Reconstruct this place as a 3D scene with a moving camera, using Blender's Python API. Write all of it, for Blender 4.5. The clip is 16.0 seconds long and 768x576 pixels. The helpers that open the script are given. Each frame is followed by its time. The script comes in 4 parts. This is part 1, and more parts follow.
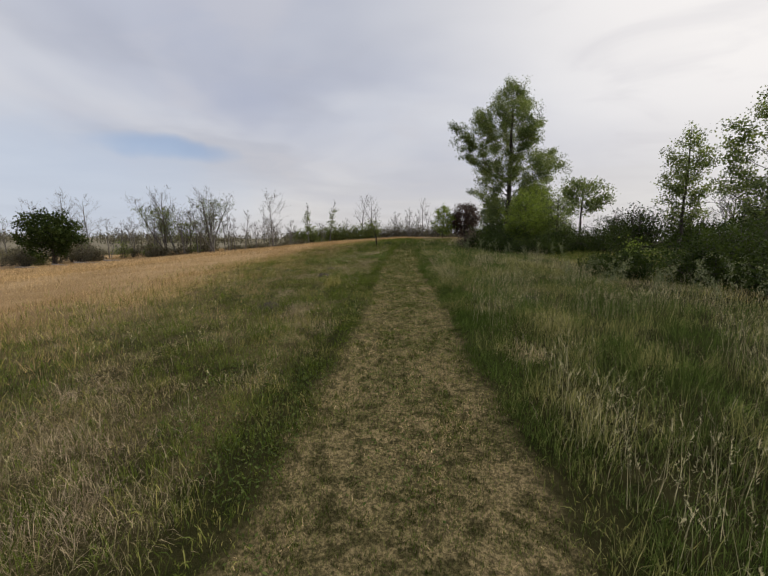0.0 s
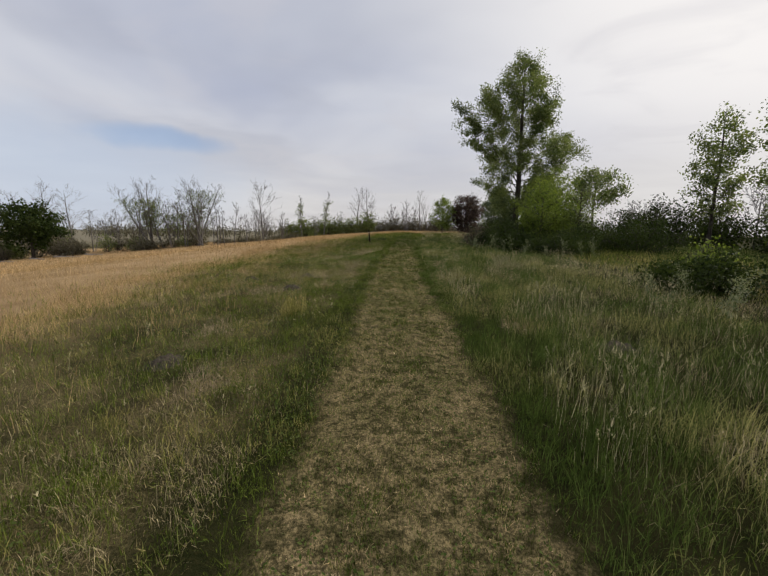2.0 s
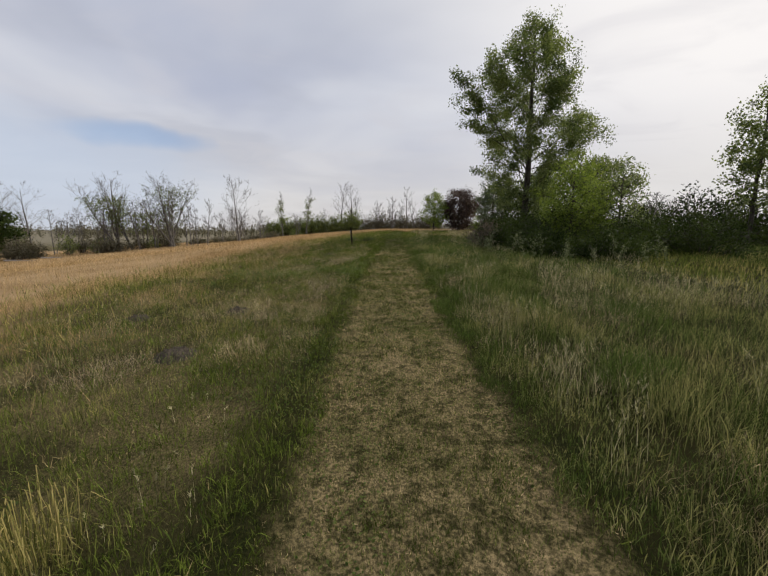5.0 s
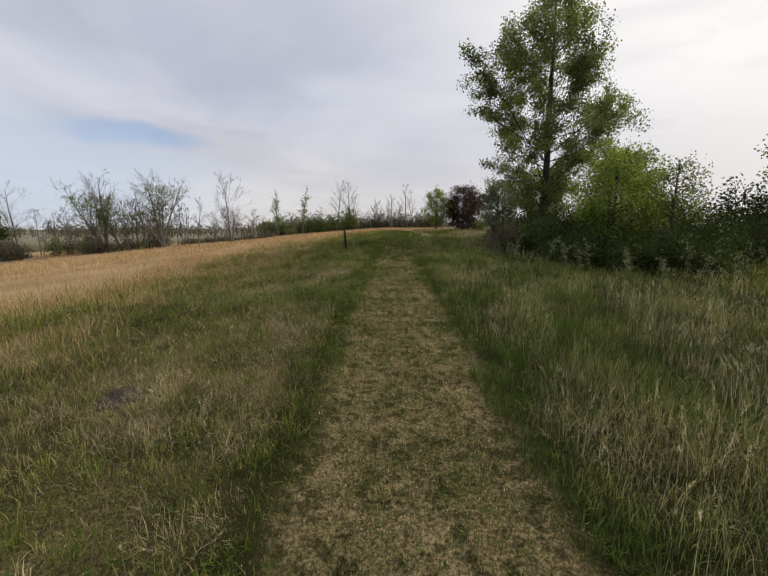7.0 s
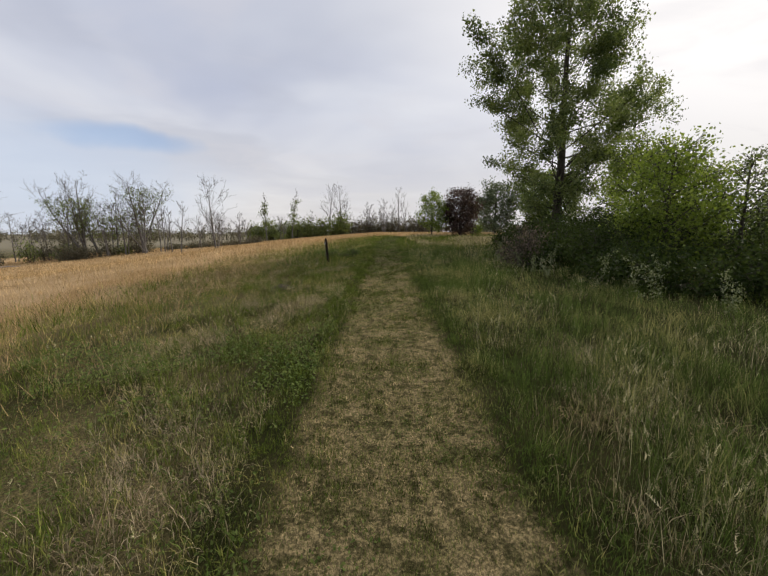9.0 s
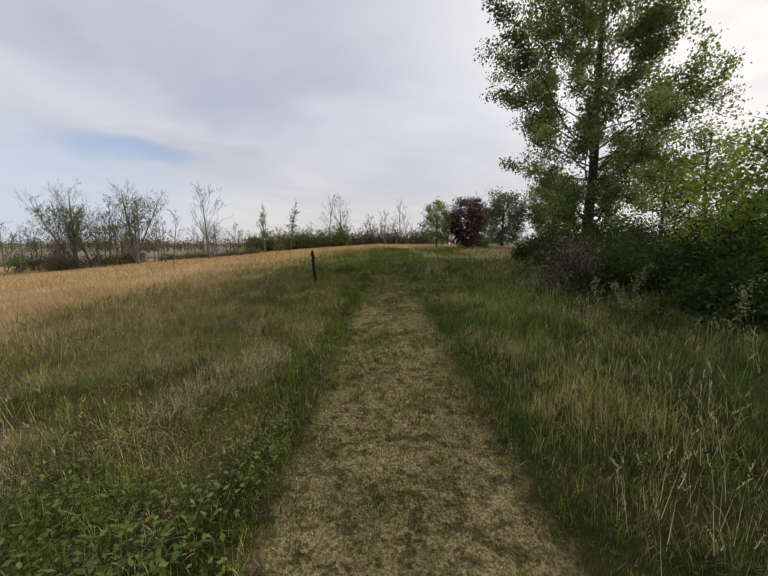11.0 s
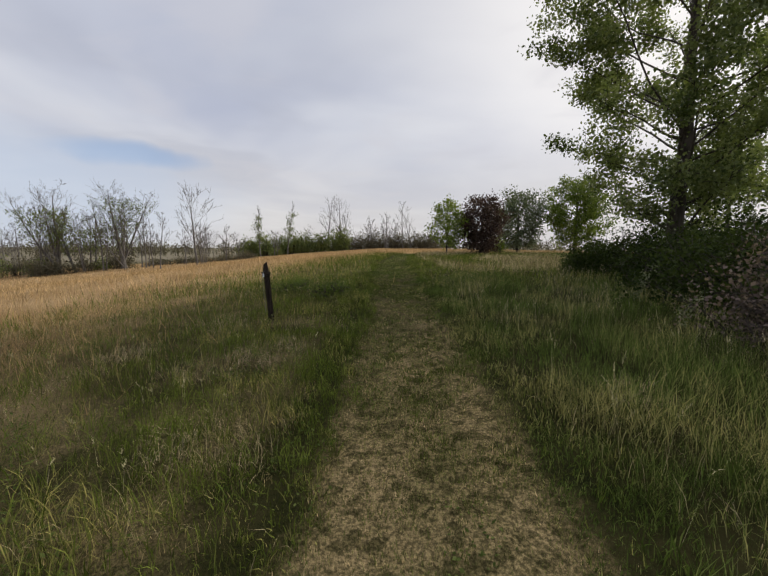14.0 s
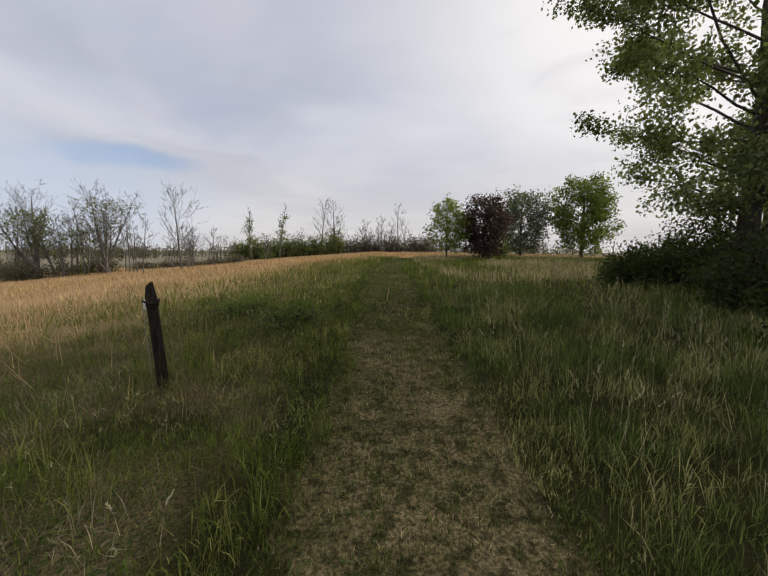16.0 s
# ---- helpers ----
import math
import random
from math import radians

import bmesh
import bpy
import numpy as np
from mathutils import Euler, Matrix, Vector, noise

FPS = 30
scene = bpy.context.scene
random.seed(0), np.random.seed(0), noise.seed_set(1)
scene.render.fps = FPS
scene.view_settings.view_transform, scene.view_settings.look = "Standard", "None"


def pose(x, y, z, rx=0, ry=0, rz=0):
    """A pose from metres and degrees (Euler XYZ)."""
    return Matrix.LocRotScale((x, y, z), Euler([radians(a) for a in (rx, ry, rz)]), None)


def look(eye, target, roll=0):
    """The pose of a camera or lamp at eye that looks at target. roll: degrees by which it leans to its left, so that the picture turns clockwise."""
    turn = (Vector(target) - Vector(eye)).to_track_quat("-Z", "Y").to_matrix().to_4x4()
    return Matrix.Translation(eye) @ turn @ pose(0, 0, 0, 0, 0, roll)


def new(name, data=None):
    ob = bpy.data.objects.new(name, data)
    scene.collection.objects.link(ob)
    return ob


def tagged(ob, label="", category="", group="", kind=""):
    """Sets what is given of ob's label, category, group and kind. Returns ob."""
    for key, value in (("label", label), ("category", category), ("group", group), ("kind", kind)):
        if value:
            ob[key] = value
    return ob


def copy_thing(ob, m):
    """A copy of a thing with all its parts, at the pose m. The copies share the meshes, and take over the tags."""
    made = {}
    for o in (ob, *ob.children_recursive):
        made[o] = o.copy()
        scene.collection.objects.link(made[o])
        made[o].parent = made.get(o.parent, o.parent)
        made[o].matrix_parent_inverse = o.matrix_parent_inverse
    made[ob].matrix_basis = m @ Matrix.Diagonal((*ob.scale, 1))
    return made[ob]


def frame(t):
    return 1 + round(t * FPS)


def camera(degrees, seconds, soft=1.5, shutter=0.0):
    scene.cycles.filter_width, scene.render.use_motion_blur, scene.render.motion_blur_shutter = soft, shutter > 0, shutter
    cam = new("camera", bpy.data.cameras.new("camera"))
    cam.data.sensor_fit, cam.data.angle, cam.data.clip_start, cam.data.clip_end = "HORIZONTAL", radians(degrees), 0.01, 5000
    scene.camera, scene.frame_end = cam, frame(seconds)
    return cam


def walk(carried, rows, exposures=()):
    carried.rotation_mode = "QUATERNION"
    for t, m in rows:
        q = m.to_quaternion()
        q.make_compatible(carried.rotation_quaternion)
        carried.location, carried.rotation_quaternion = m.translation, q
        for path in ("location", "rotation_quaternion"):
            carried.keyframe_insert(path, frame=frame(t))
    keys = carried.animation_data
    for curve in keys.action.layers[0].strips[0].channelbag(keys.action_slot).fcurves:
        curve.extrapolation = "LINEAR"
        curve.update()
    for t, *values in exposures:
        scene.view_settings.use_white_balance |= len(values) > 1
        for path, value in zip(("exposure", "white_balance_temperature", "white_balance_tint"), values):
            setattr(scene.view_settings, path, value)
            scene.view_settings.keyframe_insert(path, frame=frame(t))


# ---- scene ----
cam = camera(95.0, 16.0)
PATH = [
    (0, (0.856, 2.802, 1.568), (0.731, 4.778, 1.292), 0.40),
    (0.5, (0.846, 3.774, 1.591), (0.727, 5.750, 1.308), 0.50),
    (1, (0.838, 4.622, 1.631), (0.723, 6.596, 1.333), 0.60),
    (1.5, (0.810, 5.429, 1.685), (0.698, 7.402, 1.379), 0.60),
    (2, (0.783, 6.215, 1.720), (0.680, 8.187, 1.407), 0.60),
    (2.5, (0.671, 6.982, 1.733), (0.575, 8.955, 1.421), 0.50),
    (3, (0.660, 7.961, 1.743), (0.573, 9.935, 1.433), 0.50),
    (3.5, (0.601, 8.814, 1.718), (0.528, 10.789, 1.408), 0.60),
    (4, (0.577, 9.608, 1.702), (0.523, 11.582, 1.388), 0.50),
    (6.5, (0.435, 13.145, 1.958), (0.424, 15.117, 1.623), -0.30),
    (7, (0.428, 13.989, 1.979), (0.409, 15.960, 1.643), -0.20),
    (7.5, (0.464, 14.775, 2.030), (0.449, 16.746, 1.693), -0.30),
    (8, (0.476, 15.553, 2.055), (0.473, 17.525, 1.721), -0.30),
    (8.5, (0.481, 16.326, 2.085), (0.493, 18.299, 1.761), -0.20),
    (9, (0.501, 17.044, 2.130), (0.521, 19.019, 1.815), -0.30),
    (9.5, (0.463, 17.727, 2.119), (0.481, 19.705, 1.822), -0.10),
    (12, (0.509, 21.584, 2.111), (0.527, 23.570, 1.874), 0.20),
    (12.5, (0.499, 22.421, 2.068), (0.514, 24.407, 1.832), 0.20),
    (13, (0.435, 23.205, 2.106), (0.442, 25.192, 1.876), 0.20),
    (13.5, (0.428, 23.966, 2.150), (0.434, 25.953, 1.925), 0.30),
    (14, (0.388, 24.653, 2.159), (0.401, 26.640, 1.933), 0.20),
    (14.5, (0.424, 25.439, 2.134), (0.452, 27.426, 1.911), 0.20),
    (15, (0.456, 26.064, 2.152), (0.497, 28.051, 1.927), 0.20),
    (15.5, (0.460, 26.774, 2.187), (0.506, 28.761, 1.968), 0.20),
    (16, (0.514, 27.353, 2.204), (0.552, 29.342, 1.996), 0.30),
]
walk(cam, [(t, look(eye, target, roll)) for t, eye, target, roll in PATH], [(0, -0.08), (3, -0.05), (7, 0.03), (9.5, 0.12), (12, 0.02), (14, 0.0), (16, 0.0)])

# ---- world and sun ----
SUN_AZ, SUN_EL = radians(64), radians(38)      # to the right of the way ahead
SUN_DIR = Vector((math.sin(SUN_AZ) * math.cos(SUN_EL), math.cos(SUN_AZ) * math.cos(SUN_EL), math.sin(SUN_EL)))


class Nodes:
    """Short hand for node trees."""

    def __init__(self, tree):
        self.t = tree
        tree.nodes.clear()

    def add(self, kind, **inputs):
        n = self.t.nodes.new(kind)
        for key, value in inputs.items():
            if key in ("operation", "blend_type", "data_type", "noise_dimensions", "sky_type", "sun_disc", "sun_elevation", "sun_rotation",
                       "attribute_name", "interpolation_type", "clamp", "vector_type"):
                if key == "operation":
                    n.operation = value
                elif key == "blend_type":
                    n.blend_type = value
                elif key == "data_type":
                    n.data_type = value
                elif key == "sky_type":
                    n.sky_type = value
                elif key == "sun_disc":
                    n.sun_disc = value
                elif key == "sun_elevation":
                    n.sun_elevation = value
                elif key == "sun_rotation":
                    n.sun_rotation = value
                elif key == "attribute_name":
                    n.attribute_name = value
                elif key == "interpolation_type":
                    n.interpolation_type = value
        return n

    def put(self, value, socket):
        if isinstance(value, bpy.types.NodeSocket):
            self.t.links.new(value, socket)
        elif isinstance(value, (tuple, list)) and len(value) == 3 and socket.type == "RGBA":
            socket.default_value = (*value, 1)
        else:
            socket.default_value = value

    def math(self, op, a, b=0.0, clamp=False):
        n = self.add("ShaderNodeMath", operation=op)
        n.use_clamp = clamp
        self.put(a, n.inputs[0])
        self.put(b, n.inputs[1])
        return n.outputs[0]

    def vmath(self, op, a, b=(0, 0, 0)):
        n = self.add("ShaderNodeVectorMath", operation=op)
        self.put(a, n.inputs[0])
        self.put(b, n.inputs[1])
        return n.outputs["Value"] if op == "DOT_PRODUCT" else n.outputs[0]

    def noise(self, vec, scale, detail=3.0, rough=0.55, distortion=0.0):
        n = self.add("ShaderNodeTexNoise")
        self.put(vec, n.inputs["Vector"])
        n.inputs["Scale"].default_value = scale
        n.inputs["Detail"].default_value = detail
        n.inputs["Roughness"].default_value = rough
        n.inputs["Distortion"].default_value = distortion
        return n.outputs[0]

    def span(self, v, lo, hi, a=0.0, b=1.0):
        n = self.add("ShaderNodeMapRange", interpolation_type="SMOOTHSTEP")
        for key, value in (("Value", v), ("From Min", lo), ("From Max", hi), ("To Min", a), ("To Max", b)):
            self.put(value, n.inputs[key])
        return n.outputs[0]

    def mix(self, fac, a, b, blend="MIX"):
        n = self.add("ShaderNodeMix", data_type="RGBA", blend_type=blend)
        self.put(fac, n.inputs[0])
        self.put(a, n.inputs[6])
        self.put(b, n.inputs[7])
        return n.outputs[2]

    def xyz(self, x, y, z):
        n = self.add("ShaderNodeCombineXYZ")
        for i, v in enumerate((x, y, z)):
            self.put(v, n.inputs[i])
        return n.outputs[0]


world = bpy.data.worlds.new("overcast_sky")
scene.world = world
world.use_nodes = True
N = Nodes(world.node_tree)
sky = N.add("ShaderNodeTexSky", sky_type="NISHITA", sun_disc=False, sun_elevation=SUN_EL, sun_rotation=SUN_AZ)
way = N.add("ShaderNodeTexCoord").outputs["Generated"]
sep = N.add("ShaderNodeSeparateXYZ")
N.put(way, sep.inputs[0])
up = N.math("MAXIMUM", sep.outputs[2], 0.0)
flat = N.math("ADD", up, 0.10)
deck = N.xyz(N.math("DIVIDE", sep.outputs[0], flat), N.math("DIVIDE", sep.outputs[1], flat), 0.37)
sheet = N.noise(deck, 0.5, 4, 0.5, 0.4)
wisps = N.noise(N.vmath("MULTIPLY", deck, (0.8, 1.2, 1.0)), 0.75, 4, 0.5, 0.5)
glow = N.math("MAXIMUM", N.vmath("DOT_PRODUCT", way, tuple(SUN_DIR)), 0.0)
glow_wide = N.math("POWER", glow, 2.6)
cloud = N.mix(N.span(sheet, 0.34, 0.66), (0.455, 0.49, 0.61), (0.66, 0.68, 0.745))
cloud = N.mix(N.span(wisps, 0.44, 0.66, 0.0, 0.6), cloud, (0.44, 0.465, 0.555))
cloud = N.mix(N.span(glow_wide, 0.10, 0.80, 0.0, 0.86), cloud, (1.04, 1.0, 0.97))
cloud = N.mix(N.span(N.noise(N.vmath("MULTIPLY", deck, (1.0, 1.5, 1.0)), 1.3, 4, 0.55, 0.6), 0.50, 0.72, 0.0, 0.30), cloud, (0.62, 0.61, 0.66))
low = N.span(up, 0.0, 0.32, 1.0, 0.0)
cloud = N.mix(N.math("MULTIPLY", low, 0.75), cloud, (0.765, 0.735, 0.70))
cloud = N.mix(N.math("MULTIPLY", N.span(up, 0.0, 0.14, 1.0, 0.0), N.span(N.noise(N.vmath("MULTIPLY", way, (2.5, 2.5, 14.0)), 1.6, 4), 0.42, 0.66, 0.0, 0.6)), cloud, (0.545, 0.52, 0.525))
clear = N.mix(1.0, sky.outputs[0], (0.10, 0.10, 0.10), "MULTIPLY")


def break_in_cloud(centre, wide, tall, rough):
    """A soft, uneven break in the cloud round a direction."""
    c = Vector(centre).normalized()
    side = c.cross(Vector((0, 0, 1))).normalized()
    top = side.cross(c)
    stir = N.math("MULTIPLY", N.math("SUBTRACT", N.noise(way, 7.0, 3, 0.5), 0.5), rough)
    u = N.math("DIVIDE", N.math("ADD", N.vmath("DOT_PRODUCT", way, tuple(side)), stir), wide)
    v = N.math("DIVIDE", N.math("ADD", N.vmath("DOT_PRODUCT", way, tuple(top)), N.math("MULTIPLY", stir, 0.35)), tall)
    r2 = N.math("ADD", N.math("MULTIPLY", u, u), N.math("MULTIPLY", v, v))
    ahead = N.span(N.vmath("DOT_PRODUCT", way, tuple(c)), 0.3, 0.6)
    return N.math("MULTIPLY", N.span(r2, 0.0, 1.0, 1.0, 0.0), ahead)


clear_blue = N.mix(0.75, clear, (0.30, 0.44, 0.70))
final = N.mix(N.math("MULTIPLY", break_in_cloud((-0.68, 1, 0.252), 0.17, 0.036, 0.16), 0.7), cloud, clear_blue)
final = N.mix(N.math("MULTIPLY", break_in_cloud((-1.15, 1, 0.16), 0.55, 0.17, 0.2), 0.55), final, (0.52, 0.63, 0.80))
back = N.add("ShaderNodeBackground")
N.put(final, back.inputs[0])
back.inputs[1].default_value = 1.0
out = N.add("ShaderNodeOutputWorld")
N.put(back.outputs[0], out.inputs[0])

sun_data = bpy.data.lights.new("sun", "SUN")
sun_data.energy, sun_data.angle, sun_data.color = 2.2, radians(16), (1.0, 0.94, 0.80)
sun = new("sun", sun_data)
sun.matrix_world = look((30, 30, 60), Vector((30, 30, 60)) - SUN_DIR)

# ---- materials ----


def base_material(name):
    m = bpy.data.materials.new(name)
    m.use_nodes = True
    n = Nodes(m.node_tree)
    return m, n


def finish(n, colour, rough=0.7, bump=None, strength=0.4, distance=0.02, translucent=0.0, glow_colour=None, spec=0.3):
    p = n.add("ShaderNodeBsdfPrincipled")
    n.put(colour, p.inputs["Base Color"])
    n.put(rough, p.inputs["Roughness"])
    p.inputs["Specular IOR Level"].default_value = spec
    if bump is not None:
        b = n.add("ShaderNodeBump")
        b.inputs["Strength"].default_value = strength
        b.inputs["Distance"].default_value = distance
        n.put(bump, b.inputs["Height"])
        n.put(b.outputs[0], p.inputs["Normal"])
    shader = p.outputs[0]
    if translucent:
        tr = n.add("ShaderNodeBsdfTranslucent")
        n.put(glow_colour if glow_colour is not None else colour, tr.inputs[0])
        mx = n.add("ShaderNodeMixShader")
        mx.inputs[0].default_value = translucent
        n.put(shader, mx.inputs[1])
        n.put(tr.outputs[0], mx.inputs[2])
        shader = mx.outputs[0]
    o = n.add("ShaderNodeOutputMaterial")
    n.put(shader, o.inputs[0])


def place(n):
    return n.add("ShaderNodeNewGeometry").outputs["Position"]


def tone(n):
    return n.add("ShaderNodeAttribute", attribute_name="tone").outputs["Fac"]


def blade_material(name, fresh, dry, lo, hi, scale=0.7, translucent=0.3, vary=1.0, blotch=0.0, size=8.0, coarse=0.4):
    """Grass: fresh and dry blades mingle by patches and blade by blade."""
    m, n = base_material(name)
    p, t = place(n), tone(n)
    patch = n.noise(p, scale, 3, 0.6)
    fine = n.noise(p, scale * 6, 2)
    v = n.math("ADD", n.math("MULTIPLY", n.span(patch, 0.34, 0.66), 0.38), n.math("MULTIPLY", fine, 0.30))
    v = n.math("ADD", v, n.math("MULTIPLY", t, 0.32))
    c = n.mix(n.span(v, lo, hi), fresh, dry)
    c = n.mix(1.0, c, n.mix(t, tuple(1 - 0.56 * vary * k for k in (1, 0.97, 1)), tuple(1 + 0.62 * vary * k for k in (1, 0.97, 0.85))), "MULTIPLY")
    if blotch:
        spots = n.math("ADD", n.math("MULTIPLY", n.noise(p, size, 3, 0.65), 1 - coarse), n.math("MULTIPLY", n.noise(p, size * 0.33, 2), coarse))
        c = n.mix(n.span(spots, 0.41, 0.52, blotch, 0.0), c, n.mix(1.0, c, (0.30, 0.33, 0.30), "MULTIPLY"))
    finish(n, c, 0.75, translucent=translucent, spec=0.03)
    return m


def leaf_material(name, dark, light, translucent=0.35, spec=0.15):
    m, n = base_material(name)
    p, t = place(n), tone(n)
    v = n.math("ADD", n.math("MULTIPLY", n.noise(p, 0.9, 2), 0.5), n.math("MULTIPLY", t, 0.5))
    c = n.mix(n.span(v, 0.28, 0.75), dark, light)
    finish(n, c, 0.5, translucent=translucent, glow_colour=n.mix(1.0, c, (1.3, 1.35, 0.7), "MULTIPLY"), spec=spec)
    return m


def bark_material(name, dark, light, scale=6.0):
    m, n = base_material(name)
    p = n.vmath("MULTIPLY", place(n), (1, 1, 0.22))
    v = n.noise(p, scale, 5, 0.65, 0.6)
    c = n.mix(n.span(v, 0.3, 0.7), dark, light)
    finish(n, c, 0.9, bump=v, strength=0.8, distance=0.03, spec=0.15)
    return m


def ground_material():
    m, n = base_material("shaded_soil_and_thatch")
    p = place(n)
    s = n.add("ShaderNodeSeparateXYZ")
    n.put(p, s.inputs[0])
    far = n.noise(p, 0.25, 4, 0.6)
    mid = n.noise(p, 2.2, 4, 0.6)
    fine = n.noise(p, 46, 5, 0.75)
    grit = n.noise(p, 110, 3, 0.7)
    # dark meadow soil, its colour deepened to carry the shade between the blades
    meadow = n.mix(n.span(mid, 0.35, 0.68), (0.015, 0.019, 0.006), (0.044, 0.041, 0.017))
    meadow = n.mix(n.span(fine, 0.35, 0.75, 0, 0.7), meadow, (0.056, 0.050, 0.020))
    thatch = n.mix(n.span(mid, 0.30, 0.70), (0.13, 0.112, 0.055), (0.225, 0.178, 0.096))
    thatch = n.mix(n.span(fine, 0.38, 0.66), n.mix(1.0, thatch, (0.40, 0.42, 0.38), "MULTIPLY"), n.mix(1.0, thatch, (1.45, 1.4, 1.3), "MULTIPLY"))
    side = n.math("ADD", s.outputs[0], n.math("MULTIPLY", n.math("SUBTRACT", mid, 0.5), 2.0))
    track = n.add("ShaderNodeAttribute", attribute_name="track").outputs["Fac"]
    bare = n.math("MULTIPLY", n.span(side, 0.2, 1.4, 1.0, 0.0), n.span(track, 0.30, 0.75))
    bare = n.math("MULTIPLY", bare, n.span(n.noise(p, 0.7, 3), 0.38, 0.62, 0.15, 0.90))
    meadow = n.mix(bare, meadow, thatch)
    mown = n.mix(n.span(mid, 0.22, 0.74), (0.16, 0.135, 0.065), (0.29, 0.222, 0.125))
    mown = n.mix(n.span(fine, 0.40, 0.64), n.mix(1.0, mown, (0.40, 0.42, 0.38), "MULTIPLY"), n.mix(1.0, mown, (1.4, 1.38, 1.3), "MULTIPLY"))
    damp = n.math("ADD", n.math("MULTIPLY", n.noise(p, 10, 3, 0.65), 0.88), n.math("MULTIPLY", n.noise(p, 3.3, 2), 0.12))
    mown = n.mix(n.span(damp, 0.41, 0.52, 0.8, 0.0), mown, n.mix(1.0, mown, (0.30, 0.34, 0.28), "MULTIPLY"))
    edge = n.math("SUBTRACT", n.add("ShaderNodeAttribute", attribute_name="track").outputs["Fac"], 0.0)
    edge = n.math("ADD", edge, n.math("MULTIPLY", n.math("SUBTRACT", n.noise(p, 1.4, 3), 0.5), 0.42))
    edge = n.math("ADD", edge, n.math("MULTIPLY", n.math("SUBTRACT", n.noise(p, 9, 2), 0.5), 0.22))
    on_path = n.math("MULTIPLY", n.span(edge, -0.14, 0.14, 1.0, 0.0), n.span(s.outputs[1], 28.5, 34, 1.0, 0.3))
    straw = n.mix(n.span(far, 0.35, 0.65), (0.30, 0.20, 0.10), (0.43, 0.30, 0.165))
    off = n.math("ADD", n.add("ShaderNodeAttribute", attribute_name="field").outputs["Fac"], n.math("MULTIPLY", n.math("SUBTRACT", far, 0.5), 6.0))
    field = n.span(off, -4.5, 2.6)
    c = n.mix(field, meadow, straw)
    c = n.mix(on_path, c, mown)
    c = n.mix(n.span(s.outputs[1], 124, 170, 0, 0.85), c, (0.23, 0.205, 0.15))
    finish(n, c, 0.95, bump=n.math("ADD", fine, n.math("MULTIPLY", grit, 0.5)), strength=0.8, distance=0.03, spec=0.02)
    return m


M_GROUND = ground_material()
M_MOWN = blade_material("mown_blades", (0.125, 0.156, 0.034), (0.34, 0.295, 0.125), 0.56, 0.98, 2.2, 0.3, blotch=0.85, size=10.0, coarse=0.12)
M_CLIP = blade_material("dead_clippings", (0.27, 0.205, 0.105), (0.60, 0.46, 0.265), 0.30, 0.70, 2.2, 0.15, blotch=0.9, size=10.0, coarse=0.12)
M_SHOOT = blade_material("mown_shoots", (0.092, 0.138, 0.024), (0.23, 0.225, 0.065), 0.50, 1.0, 1.6, 0.22, blotch=0.7, size=10.0, coarse=0.12)
M_GREEN = blade_material("meadow_green", (0.130, 0.170, 0.028), (0.38, 0.32, 0.12), 0.52, 0.92, 1.1, 0.22, blotch=0.5, size=3.6)
M_LUSH = blade_material("lush_green", (0.100, 0.145, 0.032), (0.35, 0.315, 0.13), 0.46, 0.85, 0.9, 0.22, blotch=0.42, size=2.6)
M_EDGE = blade_material("dark_edge_green", (0.080, 0.116, 0.023), (0.22, 0.20, 0.072), 0.46, 0.88, 0.9, 0.22)
M_THATCH = blade_material("thatch", (0.135, 0.135, 0.038), (0.42, 0.325, 0.165), 0.36, 0.72, 1.3, 0.2, blotch=0.6, size=4.5)
M_STRAW = blade_material("dry_straw", (0.25, 0.20, 0.105), (0.47, 0.385, 0.235), 0.35, 0.65, 0.8, 0.25)
M_MAT = blade_material("matted_straw", (0.26, 0.20, 0.125), (0.47, 0.375, 0.265), 0.3, 0.7, 3.0, 0.2)
M_PALE = blade_material("pale_meadow_grass", (0.20, 0.215, 0.05), (0.43, 0.345, 0.14), 0.40, 0.80, 0.5, 0.35)
M_FIELD = blade_material("tan_field_grass", (0.38, 0.262, 0.128), (0.57, 0.40, 0.21), 0.35, 0.65, 0.3, 0.25, 0.5)
M_SEED = blade_material("pale_seed_heads", (0.29, 0.265, 0.15), (0.50, 0.445, 0.28), 0.35, 0.65, 1.0, 0.35)
M_POPLAR = leaf_material("poplar_leaves", (0.062, 0.088, 0.030), (0.225, 0.26, 0.11), 0.52, 0.35)
M_HERB = leaf_material("herb_leaves", (0.052, 0.080, 0.019), (0.125, 0.152, 0.045), 0.3, 0.03)
M_WORT = leaf_material("wort_leaves", (0.060, 0.096, 0.021), (0.18, 0.22, 0.066), 0.4, 0.05)
M_BRIGHT = leaf_material("fresh_leaves", (0.088, 0.128, 0.022), (0.245, 0.30, 0.07), 0.52)
M_MID = leaf_material("mid_green_leaves", (0.065, 0.10, 0.020), (0.20, 0.25, 0.06), 0.48)
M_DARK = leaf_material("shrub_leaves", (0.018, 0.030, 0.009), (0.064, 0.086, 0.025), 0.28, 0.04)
M_PLUM = leaf_material("purple_leaves", (0.036, 0.023, 0.023), (0.11, 0.070, 0.060), 0.3)
M_ROSE = leaf_material("brownish_leaves", (0.050, 0.038, 0.032), (0.215, 0.165, 0.148), 0.3, 0.04)
